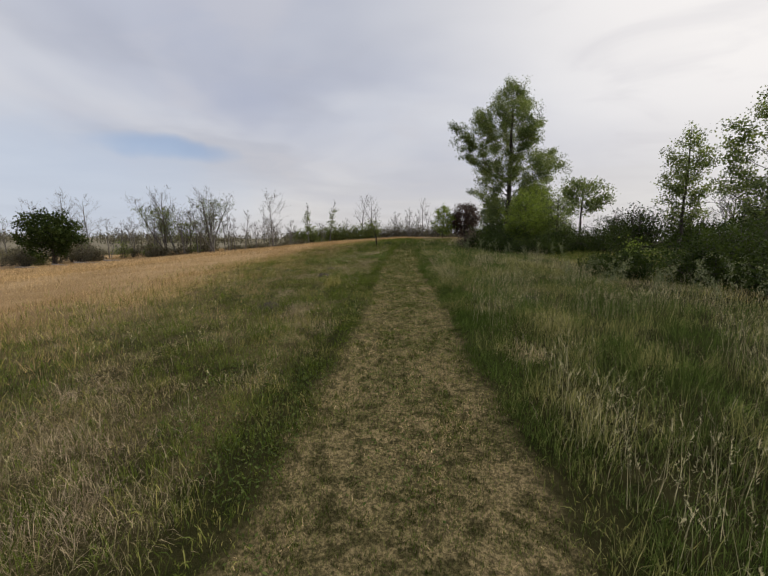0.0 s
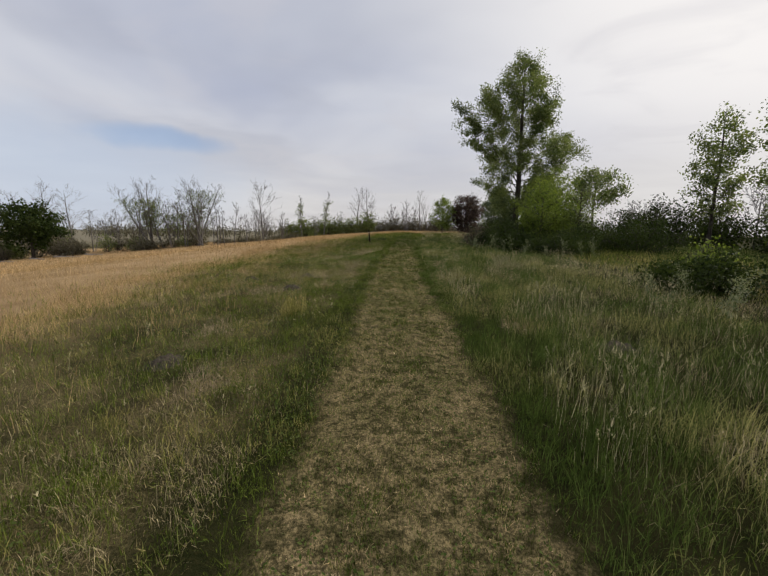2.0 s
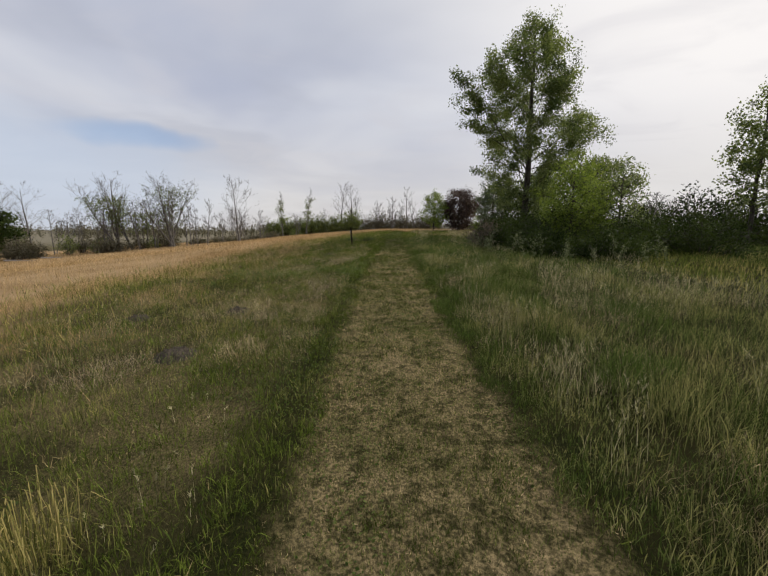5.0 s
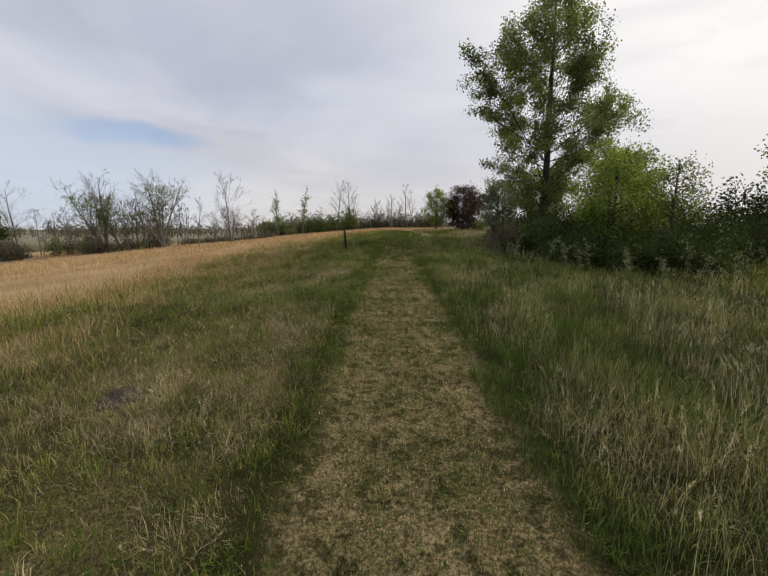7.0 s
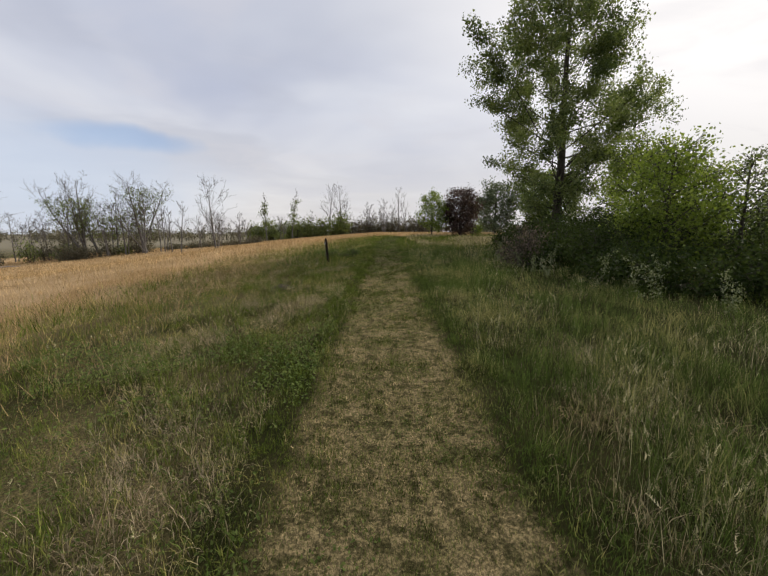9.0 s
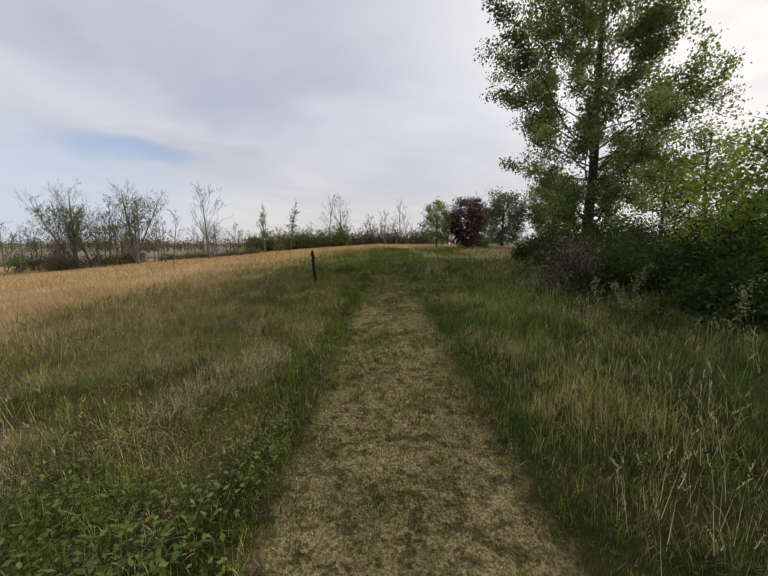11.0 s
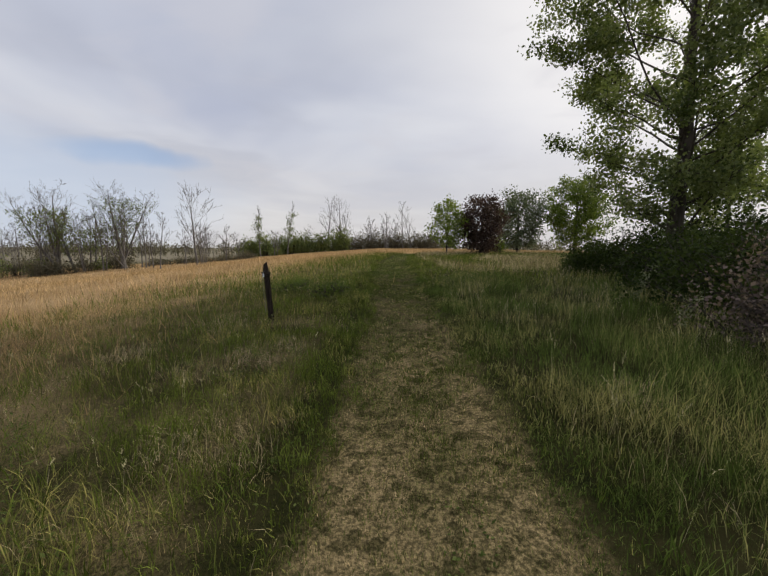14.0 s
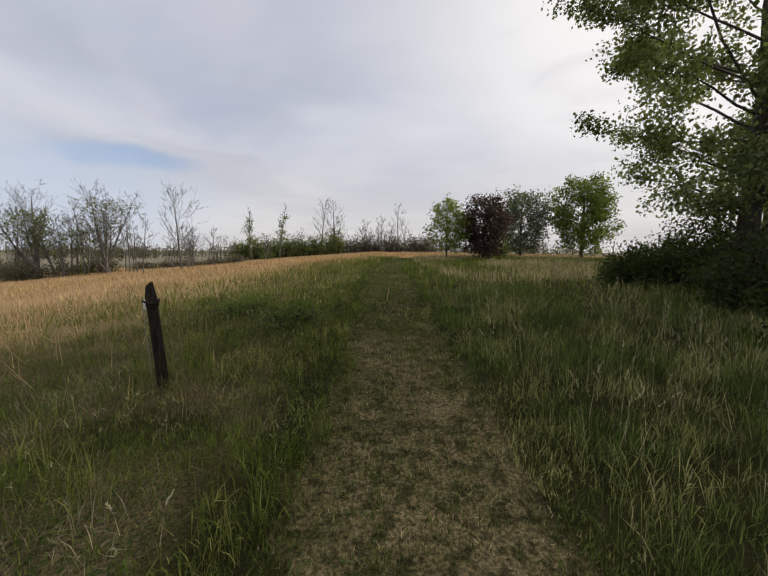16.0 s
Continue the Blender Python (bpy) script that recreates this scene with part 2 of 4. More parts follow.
M_GREY = leaf_material("grey_green_leaves", (0.060, 0.080, 0.050), (0.17, 0.20, 0.13), 0.35)
M_FAR = leaf_material("woodland_leaves", (0.09, 0.115, 0.035), (0.21, 0.24, 0.09), 0.4)
M_BRUSH = leaf_material("brown_brushwood", (0.085, 0.078, 0.05), (0.19, 0.165, 0.115), 0.2)
M_WEED = leaf_material("pale_weed_leaves", (0.11, 0.13, 0.07), (0.25, 0.26, 0.17), 0.3)
M_BARK = bark_material("dark_bark", (0.030, 0.025, 0.020), (0.11, 0.095, 0.08))
M_DEAD = bark_material("grey_dead_bark", (0.085, 0.078, 0.070), (0.21, 0.19, 0.172), 3.0)
M_POST = bark_material("weathered_post_wood", (0.012, 0.009, 0.007), (0.045, 0.034, 0.026), 22.0)
M_SOIL = bark_material("bare_grey_soil", (0.034, 0.028, 0.021), (0.105, 0.085, 0.063), 45.0)
M_LOG = bark_material("bleached_log", (0.20, 0.18, 0.16), (0.42, 0.38, 0.34), 5.0)

# ---- terrain ----


def smooth(x, a, b):
    t = np.clip((np.asarray(x, float) - a) / (b - a), 0, 1)
    return t * t * (3 - 2 * t)


def track_mid(y):
    return np.interp(y, [0, 5, 12, 16, 20, 26, 30, 36, 44, 52, 60], [0.82, 0.88, 0.82, 0.64, 0.62, 0.68, 0.78, 0.80, 1.0, 1.8, 3.4])


def track_half(y):
    return np.interp(y, [0, 4, 8, 12, 20, 25, 29, 60], [0.85, 0.84, 0.80, 0.80, 0.78, 0.71, 0.62, 0.62])


def off_track(x, y):
    """Distance outside the mown edge; negative on the track."""
    return np.abs(x - track_mid(y)) - track_half(y)


def terrain(x, y):
    """Height of the ground: a low rise ahead, a slope down to the left, a drop behind the trees to the right."""
    x, y = np.asarray(x, float), np.asarray(y, float)
    rise = np.interp(y, [-60, 0, 8, 17, 22, 27, 31, 36, 45, 60, 120, 220, 2500], [-0.4, 0.0, 0.15, 0.40, 0.60, 0.85, 1.02, 1.20, 1.40, 1.62, 1.75, 0.6, 0.2])
    left = np.maximum(-x - 0.3, 0)
    rise = rise * (1 - 0.95 * smooth(left, 10, 42) * smooth(y, -5, 5) * (1 - smooth(y, 60, 120)))
    drop = 0.068 * np.minimum(left, 110) + 0.01 * np.maximum(np.minimum(left, 60) - 20, 0)
    drop = drop * (1 - smooth(y, 90, 200) * smooth(left, 0, 60) * 0.55)
    right = np.maximum(x - 14, 0)
    fall = 0.05 * np.minimum(right, 60) * (1 - 0.8 * smooth(y, 40, 62))
    z = rise - drop - fall
    z = z + 0.035 * np.sin(x * 0.9 + 1.3) * np.sin(y * 0.7) * smooth(off_track(x, y), 0.0, 1.8)
    z = z + 0.25 * np.sin(x * 0.043 + 0.6) * np.sin(y * 0.037 + 1.1) * smooth(np.abs(x), 12, 60)
    return z - 0.03 * (1 - smooth(off_track(x, y), -0.2, 0.2))


def ground_at(x, y):
    return float(terrain(x, y))


rng = np.random.default_rng(7)


def field_edge(y):
    """Where the tan field begins, left of the track."""
    return np.interp(y, [-9, 0, 12, 22, 28, 40, 56, 60, 64], [-8.2, -7.8, -7.8, -8.6, -6.0, -5.6, -3.0, 0.0, 40.0])


def np_mesh(name, verts, tris, tones=None):
    me = bpy.data.meshes.new(name)
    verts, tris = np.asarray(verts, np.float32), np.asarray(tris, np.int32)
    me.vertices.add(len(verts))
    me.vertices.foreach_set("co", verts.ravel())
    me.loops.add(tris.size)
    me.loops.foreach_set("vertex_index", tris.ravel())
    me.polygons.add(len(tris))
    me.polygons.foreach_set("loop_start", np.arange(0, tris.size, 3, dtype=np.int32))
    me.update(calc_edges=True)
    if tones is not None:
        at = me.attributes.new("tone", "FLOAT", "POINT")
        at.data.foreach_set("value", np.asarray(tones, np.float32))
    return me


def shaded(me, mat, is_smooth=False):
    me.materials.append(mat)
    if is_smooth:
        me.polygons.foreach_set("use_smooth", np.ones(len(me.polygons), bool))
    return me


def grid_lines(near, far, step, growth=1.22):
    out, s = list(np.arange(near[0], near[1] + step / 2, step)), step
    p = out[-1]
    while p < far[1]:
        s *= growth
        p += s
        out.append(p)
    s, p = step, out[0]
    while p > far[0]:
        s *= growth
        p -= s
        out.insert(0, p)
    return np.array(out)


gx, gy = grid_lines((-9, 11), (-2500, 2500), 0.25, 1.13), grid_lines((-2, 42), (-1500, 3000), 0.34, 1.13)
GX, GY = np.meshgrid(gx, gy)
GZ = terrain(GX, GY) + rng.normal(0, 0.008, GX.shape) * (np.abs(GX) < 15)
ids = np.arange(GX.size).reshape(GX.shape)
a, b, c, d = ids[:-1, :-1].ravel(), ids[:-1, 1:].ravel(), ids[1:, 1:].ravel(), ids[1:, :-1].ravel()
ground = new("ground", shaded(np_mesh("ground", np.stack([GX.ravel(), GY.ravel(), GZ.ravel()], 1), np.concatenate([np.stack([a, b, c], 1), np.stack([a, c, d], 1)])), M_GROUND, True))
for key, values in (("track", off_track(GX, GY)), ("field", np.where((GX > -120) & (GX < 60) & (GY < 126), field_edge(GY) - GX, -20.0))):
    ground.data.attributes.new(key, "FLOAT", "POINT").data.foreach_set("value", np.clip(values, -30, 30).astype(np.float32).ravel())
tagged(ground, "rolling prairie ground with a mown track", "ground", kind="structure")

# ---- grass ----


def blades(name, x, y, height, width, mat, lean=0.45, label="", joints=1, spread=0.35, lift=0.0):
    """Grass blades as real, bent strips; x, y, height and width by blade."""
    n = len(x)
    az = rng.uniform(0, 2 * math.pi, n)
    bend = np.abs(rng.normal(0, lean, n)) + 0.08
    turn = rng.uniform(0, 2 * math.pi, n)
    side = np.stack([np.cos(turn), np.sin(turn), np.zeros(n)], 1) * (width / 2)[:, None]
    to = np.stack([np.cos(az), np.sin(az), np.zeros(n)], 1)
    z0 = terrain(x, y) - 0.012 + lift
    foot = np.stack([x, y, z0], 1)
    h = height[:, None]
    upv = np.array([[0, 0, 1.0]])
    reach = np.sin(np.minimum(bend, 1.45))[:, None]
    rise = np.cos(np.minimum(bend, 1.45))[:, None]
    tip = foot + to * h * reach + upv * h * np.maximum(rise, 0.12)
    tones = np.clip(rng.normal(0.5, spread, n), 0, 1)
    if joints == 0:
        verts = np.stack([foot - side, foot + side, tip], 1).reshape(-1, 3)
        tris = np.arange(3 * n).reshape(-1, 3)
        tn = np.repeat(tones, 3)
    else:
        midp = foot + to * h * reach * 0.38 + upv * h * (0.20 + 0.38 * rise)
        verts = np.stack([foot - side * 0.7, midp + side * 0.9, midp - side * 0.9, tip], 1).reshape(-1, 3)
        k = (np.arange(n) * 4)[:, None]
        tris = np.concatenate([k + [0, 1, 2], k + [2, 1, 3]])
        tn = np.repeat(tones, 4)
    ob = new(name, shaded(np_mesh(name, verts, tris, tn), mat))
    return tagged(ob, label, "grass", kind="stuff")


def scatter(n, x0, x1, y0, y1):
    return rng.uniform(x0, x1, n), rng.uniform(y0, y1, n)


def waves(x, y, scale):
    """Soft irregular waves round 0.5."""
    v = np.zeros_like(x)
    r = np.random.default_rng(int(scale * 1000) + 3)
    for i in range(9):
        f, ph, th = scale * r.uniform(0.5, 2.2), r.uniform(0, 6.28), r.uniform(0, 3.14)
        v += np.sin((x * math.cos(th) + y * math.sin(th)) * f + ph)
    return v / 9 * 1.6 + 0.5


def clumped(x, y, scale, cut, soft=0.12):
    """Keeps points where the waves are high: uneven patches."""
    return rng.uniform(0, 1, len(x)) < smooth(waves(x, y, scale), cut - soft, cut + soft)


def tufted(n, share, x0, x1, y0, y1, per=16, wide=0.035, crowd=1.0):
    """Points of which a share stands in tufts."""
    x, y = scatter(n, 0, 1, y0, y1)
    x = x0 + (x1 - x0) * x ** crowd
    k = int(n * share)
    cx, cy = scatter(max(k // per, 1), 0, 1, y0, y1)
    cx = x0 + (x1 - x0) * cx ** crowd
    pick = rng.integers(0, len(cx), k)
    spread = wide * rng.uniform(0.5, 1.8, len(cx))
    x[:k] = cx[pick] + rng.normal(0, 1, k) * spread[pick]
    y[:k] = cy[pick] + rng.normal(0, 1, k) * spread[pick]
    return x, y


def thin(x, y, keep):
    return x[keep], y[keep]


def wavy_edge(y):
    return 0.07 * np.sin(y * 1.9) + 0.06 * np.sin(y * 4.3 + 1) + 0.05 * np.sin(y * 9.1 + 2)


MOUNDS = [(-2.15, 10.24, 0.23), (3.67, 10.9, 0.22), (-2.05, 26.02, 0.25), (-2.26, 17.26, 0.20), (-2.1, 15.1, 0.24), (-4.0, 17.1, 0.22)]


def clear_of_mounds(x, y):
    keep = np.ones(len(x), bool)
    for mx, my, mr in MOUNDS:
        keep &= np.hypot(x - mx, y - my) > mr * rng.uniform(0.7, 1.15, len(x))
    return keep


# mown track
x, y = scatter(370000, -0.5, 2.0, 2.2, 36)
o = off_track(x, y) + wavy_edge(y) * 0.8
keep = (o < 0.05) & (rng.uniform(0, 1, len(x)) < np.clip(1.25 - (y - 10) / 90, 0.7, 1))
x, y = thin(x, y, keep)
lying = rng.uniform(0, 1, len(x)) < 0.30
for which, tall, lean, mat, text in ((lying, (0.02, 0.06), 1.3, M_CLIP, "short dead clippings on the mown track"), (~lying, (0.02, 0.058), 0.45, M_MOWN, "short mown grass of the track")):
    xs, ys = x[which], y[which]
    if mat is M_MOWN:
        xs, ys = thin(xs, ys, clumped(xs, ys, 17.0, 0.42, 0.22) | clumped(xs, ys, 5.0, 0.80, 0.1))
    blades("mown_grass", xs, ys, rng.uniform(*tall, len(xs)), rng.uniform(0.004, 0.008, len(xs)), mat, lean, text, 0)
x, y = scatter(100000, -2, 5, 27, 60)
x, y = thin(x, y, (off_track(x, y) < 0.1) & (rng.uniform(0, 1, len(x)) < (0.62 + 0.38 * smooth(y, 31, 34)) * smooth(y, 27.2, 29.0)) & (clumped(x, y, 9.0, 0.5, 0.2) | (y > 36)))
blades("mown_grass", x, y, rng.uniform(0.03, 0.09, len(x)), rng.uniform(0.008, 0.018, len(x)), M_LUSH, 0.6, "short green grass where the track fades", 0)

x, y = scatter(60000, -0.5, 2.0, 9, 29)
x, y = thin(x, y, (off_track(x, y) < 0.05) & (rng.uniform(0, 1, len(x)) < smooth(y, 9, 15)) & clumped(x, y, 11.0, 0.45, 0.2))
blades("mown_grass", x, y, rng.uniform(0.025, 0.05, len(x)), rng.uniform(0.003, 0.006, len(x)), M_LUSH, 0.3, "upright green shoots in the mown track", 0)
# fine upright shoots all over the track, which close up towards the distance
x, y = scatter(200000, -0.5, 2.2, 2.2, 44)
x, y = thin(x, y, (off_track(x, y) + wavy_edge(y) < 0.1) & (rng.uniform(0, 1, len(x)) < 0.45 + 0.55 * smooth(waves(x, y, 5.5), 0.25, 0.7)))
blades("mown_grass", x, y, rng.uniform(0.04, 0.082, len(x)), rng.uniform(0.002, 0.004, len(x)), M_SHOOT, 0.28, "thin upright shoots of the mown track", 0)
# small dark tufts in the track
x, y = tufted(26000, 1.0, -0.1, 1.6, 2.4, 30, 32, 0.03)
x, y = thin(x, y, (off_track(x, y) < 0) & clumped(x, y, 2.3, 0.5, 0.2))
blades("mown_grass", x, y, rng.uniform(0.02, 0.055, len(x)), rng.uniform(0.003, 0.007, len(x)), M_EDGE, 0.8, "dark green tufts in the mown track", 0)

# darker strips along the mown edges
x, y = scatter(170000, -1.0, 2.6, 2.2, 44)
o = off_track(x, y) + wavy_edge(y * 1.3) + rng.normal(0, 0.07, len(x))
x, y = thin(x, y, (o > -0.02) & (o < 0.50) & (rng.uniform(0, 1, len(x)) < np.clip(1.3 - (y - 6) / 50, 0.5, 1) * np.where(x < 0.7, 0.55, 1.0)) & clumped(x, y, 3.7, 0.30, 0.34))
blades("meadow_grass", x, y, rng.uniform(0.04, 0.15, len(x)) * (0.7 + 0.5 * smooth(off_track(x, y), 0, 0.3)), rng.uniform(0.004, 0.009, len(x)), M_EDGE, 0.5, "dark green grass along the mown edge", 1)

# meadow left of the track
x, y = tufted(260000, 0.6, 0.3, -7.5, 2.2, 36, crowd=1.5)
o = off_track(x, y) + wavy_edge(y)
keep = (o > 0) & (rng.uniform(0, 1, len(x)) < np.clip(1.2 - o / 6, 0.3, 1) * np.clip(1.4 - (y - 6) / 40, 0.45, 1)) & clear_of_mounds(x, y)
x, y = thin(x, y, keep)
o = off_track(x, y)
h = rng.uniform(0.04, 0.14, len(x)) * (0.55 + 0.5 * smooth(o, 0.0, 1.6) + 0.7 * smooth(y, 14, 30)) * (0.60 + 0.6 * smooth(waves(x, y, 2.6), 0.30, 0.75) + 0.45 * smooth(waves(x, y, 7.0), 0.35, 0.7))
blades("meadow_grass", x, y, h, rng.uniform(0.0025, 0.0065, len(x)), M_GREEN, 0.7, "uneven green and straw meadow grass", 1)
x, y = scatter(260000, -6.5, 0.3, 2.4, 34)
o = off_track(x, y)
x, y = thin(x, y, (o > 0.25) & clumped(x, y, 0.9, 0.40, 0.25) & (rng.uniform(0, 1, len(x)) < np.clip(1.15 - o / 5, 0.15, 1) * np.clip(1.3 - (y - 6) / 45, 0.45, 1)) & clear_of_mounds(x, y))
blades("meadow_thatch", x, y, rng.uniform(0.03, 0.10, len(x)), rng.uniform(0.0025, 0.006, len(x)), M_THATCH, 1.15, "matted straw and green grass litter", 0, 0.4)
# bunches of fine upright grass among it
for x0, x1, tall, mat, text in ((-6.5, 0.0, (0.10, 0.24), M_GREEN, "bunches of fine grass in the meadow"), (1.6, 6.5, (0.16, 0.36), M_LUSH, "bunches of tall fine grass beside the track")):
    x, y = tufted(52000, 1.0, x0, x1, 2.6, 34, 38, 0.055)
    x, y = thin(x, y, (off_track(x, y) > 0.12) & clear_of_mounds(x, y))
    blades("meadow_grass", x, y, rng.uniform(*tall, len(x)), rng.uniform(0.0018, 0.004, len(x)), mat, 0.38, text, 1, 0.45)
# lush strip right of the track
x, y = tufted(300000, 0.55, 1.3, 8.5, 2.2, 36, 18, 0.04, crowd=1.7)
o = off_track(x, y) + wavy_edge(y + 50)
keep = (o > 0) & (rng.uniform(0, 1, len(x)) < np.clip(1.25 - o / 7, 0.25, 1) * np.clip(1.4 - (y - 6) / 40, 0.45, 1)) & clear_of_mounds(x, y)
x, y = thin(x, y, keep)
o = off_track(x, y)
h = rng.uniform(0.08, 0.26, len(x)) * (0.45 + 0.8 * smooth(o, 0.0, 1.2)) * (0.62 + 0.75 * smooth(waves(x, y, 2.1), 0.25, 0.75))
blades("meadow_grass", x, y, h, rng.uniform(0.0025, 0.0065, len(x)), M_LUSH, 0.5, "tall lush green meadow grass", 1)
x, y = scatter(60000, -2.6, 3.4, 4, 30)
o = off_track(x, y)
x, y = thin(x, y, (o > 0.02) & (o < 1.5) & clear_of_mounds(x, y))
blades("meadow_grass", x, y, rng.uniform(0.04, 0.11, len(x)), rng.uniform(0.004, 0.009, len(x)), M_GREEN, 0.8, "short mixed undergrowth along the track", 0)
# dry stalks
x, y = scatter(120000, -7.5, 0.0, 2.2, 40)
x, y = thin(x, y, clumped(x, y, 1.1, 0.62, 0.14) & (off_track(x, y) > 0.05) & clear_of_mounds(x, y) & (rng.uniform(0, 1, len(x)) < 1 - 0.35 * smooth(y, 8, 9.5) * (1 - smooth(y, 13.5, 15))))
blades("dry_grass", x, y, rng.uniform(0.06, 0.20, len(x)), rng.uniform(0.0015, 0.004, len(x)), M_STRAW, 1.25, "flattened pale dry grass", 1)
x, y = scatter(130000, 1.4, 9, 2.2, 40)
x, y = thin(x, y, clumped(x, y, 1.5, 0.66, 0.22) & (off_track(x, y) > 0.2) & clear_of_mounds(x, y) & (rng.uniform(0, 1, len(x)) > 0.8 * smooth(y, 19, 23)) & (rng.uniform(0, 1, len(x)) < 0.35 + 0.65 * smooth(y, 8, 12)))
blades("dry_grass", x, y, rng.uniform(0.10, 0.32, len(x)), rng.uniform(0.0015, 0.004, len(x)), M_STRAW, 0.55, "standing pale dry grass", 1)
# flattened straw mats beside the upper half of the track
for x0, x1, y0, y1, tall, lean, lift, text in ((-3.8, -0.2, 14.0, 28.5, (0.08, 0.24), 1.2, 0.025, "flattened straw mats in the meadow"),
                                               (-2.6, -0.2, 2.6, 8.5, (0.06, 0.18), 1.25, 0.02, "flattened straw at the track's edge"),
                                               (1.6, 6.0, 13.5, 20.6, (0.10, 0.28), 1.05, 0.03, "pale leaning straw in the tall grass")):
    x, y = scatter(int(2400 * (x1 - x0) * (y1 - y0)), x0, x1, y0, y1)
    x, y = thin(x, y, (off_track(x, y) > (0.3 if x0 < 0 else 0.12)) & clumped(x, y, 1.7, 0.50, 0.16) & clumped(x, y, 7.0, 0.40, 0.2) & clear_of_mounds(x, y) & (rng.uniform(0, 1, len(x)) < np.clip(1.3 - off_track(x, y) / 4, 0.3, 1) * (0.8 if x0 < 0 else 0.55) * smooth(y, y0 - 0.1, y0 + 2.2)))
    blades("dry_grass", x, y, rng.uniform(*tall, len(x)), rng.uniform(0.0012, 0.003, len(x)), M_STRAW, lean, text, 1, lift=lift)


# mats of last year's straw, pressed flat
MATS = [(-1.4, 20.1, 0.5), (-1.3, 19.3, 0.35), (2.15, 24.4, 0.22), (-1.1, 24.2, 0.38), (-1.0, 28.7, 0.35), (-2.2, 30.3, 0.45), (-1.0, 19.0, 0.45), (-1.1, 18.2, 0.40), (-1.6, 16.5, 0.28), (2.5, 17.4, 0.30),
        (-1.2, 9.5, 0.45), (-1.4, 5.0, 0.55), (-2.2, 5.8, 0.5), (-0.9, 4.4, 0.35), (2.6, 20.4, 0.35), (-2.3, 22.4, 0.4), (3.0, 21.2, 0.35), (-2.6, 14.6, 0.4), (-1.3, 23.5, 0.42), (-2.2, 24.0, 0.35), (-2.2, 11.6, 0.4)]
x = np.concatenate([rng.normal(mx, mr * 0.6, int(3600 * mr)) for mx, my, mr in MATS])
y = np.concatenate([rng.normal(my, mr * 0.75, int(3600 * mr)) for mx, my, mr in MATS])
x, y = thin(x, y, (off_track(x, y) > 0.08) & (rng.uniform(0, 1, len(x)) < 0.25 + 0.75 * smooth(waves(x, y, 9.0), 0.3, 0.6)))
blades("dry_grass", x, y, rng.uniform(0.07, 0.22, len(x)), rng.uniform(0.0015, 0.0035, len(x)), M_MAT, 1.2, "mats of flattened straw in the meadow", 1, lift=0.03)


def forbs(name, x, y, tall, size, mat, label):
    """Small broad leaves of low herbs, lying near level."""
    n = len(x)
    z = terrain(x, y) + rng.uniform(0.1, 1.0, n) * tall
    c = np.stack([x, y, z], 1)
    az = rng.uniform(0, 6.283, n)
    a = np.stack([np.cos(az), np.sin(az), rng.normal(0.15, 0.35, n)], 1)
    b = np.stack([-np.sin(az), np.cos(az), rng.normal(0, 0.35, n)], 1)
    sz = (size * rng.uniform(0.6, 1.3, n))[:, None]
    v = np.stack([c - a * sz * 0.5, c - b * sz * 0.3, c + a * sz * 0.6, c + b * sz * 0.3], 1).reshape(-1, 3)
    k = (np.arange(n) * 4)[:, None]
    ob = new(name, shaded(np_mesh(name, v, np.concatenate([k + [0, 1, 2], k + [0, 2, 3]]), np.repeat(rng.uniform(0, 1, n), 4)), mat))
    return tagged(ob, label, "herbs", kind="stuff")


x, y = scatter(150000, -6.5, 0.2, 2.4, 36)
x, y = thin(x, y, clumped(x, y, 1.5, 0.50, 0.18) & (off_track(x, y) > -0.05) & (rng.uniform(0, 1, len(x)) < np.clip(1.3 + x / 6, 0.3, 1)))
forbs("meadow_herbs", x, y, 0.09, 0.024, M_HERB, "low broad-leaved herbs in the meadow")
x, y = scatter(42000, -4.4, -0.2, 19.6, 25.4)
x, y = thin(x, y, clumped(x, y, 2.7, 0.48, 0.14) & (off_track(x, y) > 0.0) & (rng.uniform(0, 1, len(x)) < 0.75 * smooth(y, 19.6, 20.8) * (1 - 0.95 * smooth(y, 21.8, 23.0))))
forbs("meadow_herbs", x, y, 0.17, 0.034, M_WORT, "patches of leafy dark green herbs")
x, y = scatter(26000, -0.1, 1.6, 2.4, 34)
x, y = thin(x, y, clumped(x, y, 3.1, 0.70, 0.1) & (off_track(x, y) < 0.0))
forbs("track_herbs", x, y, 0.025, 0.022, M_HERB, "tiny herbs on the mown track")


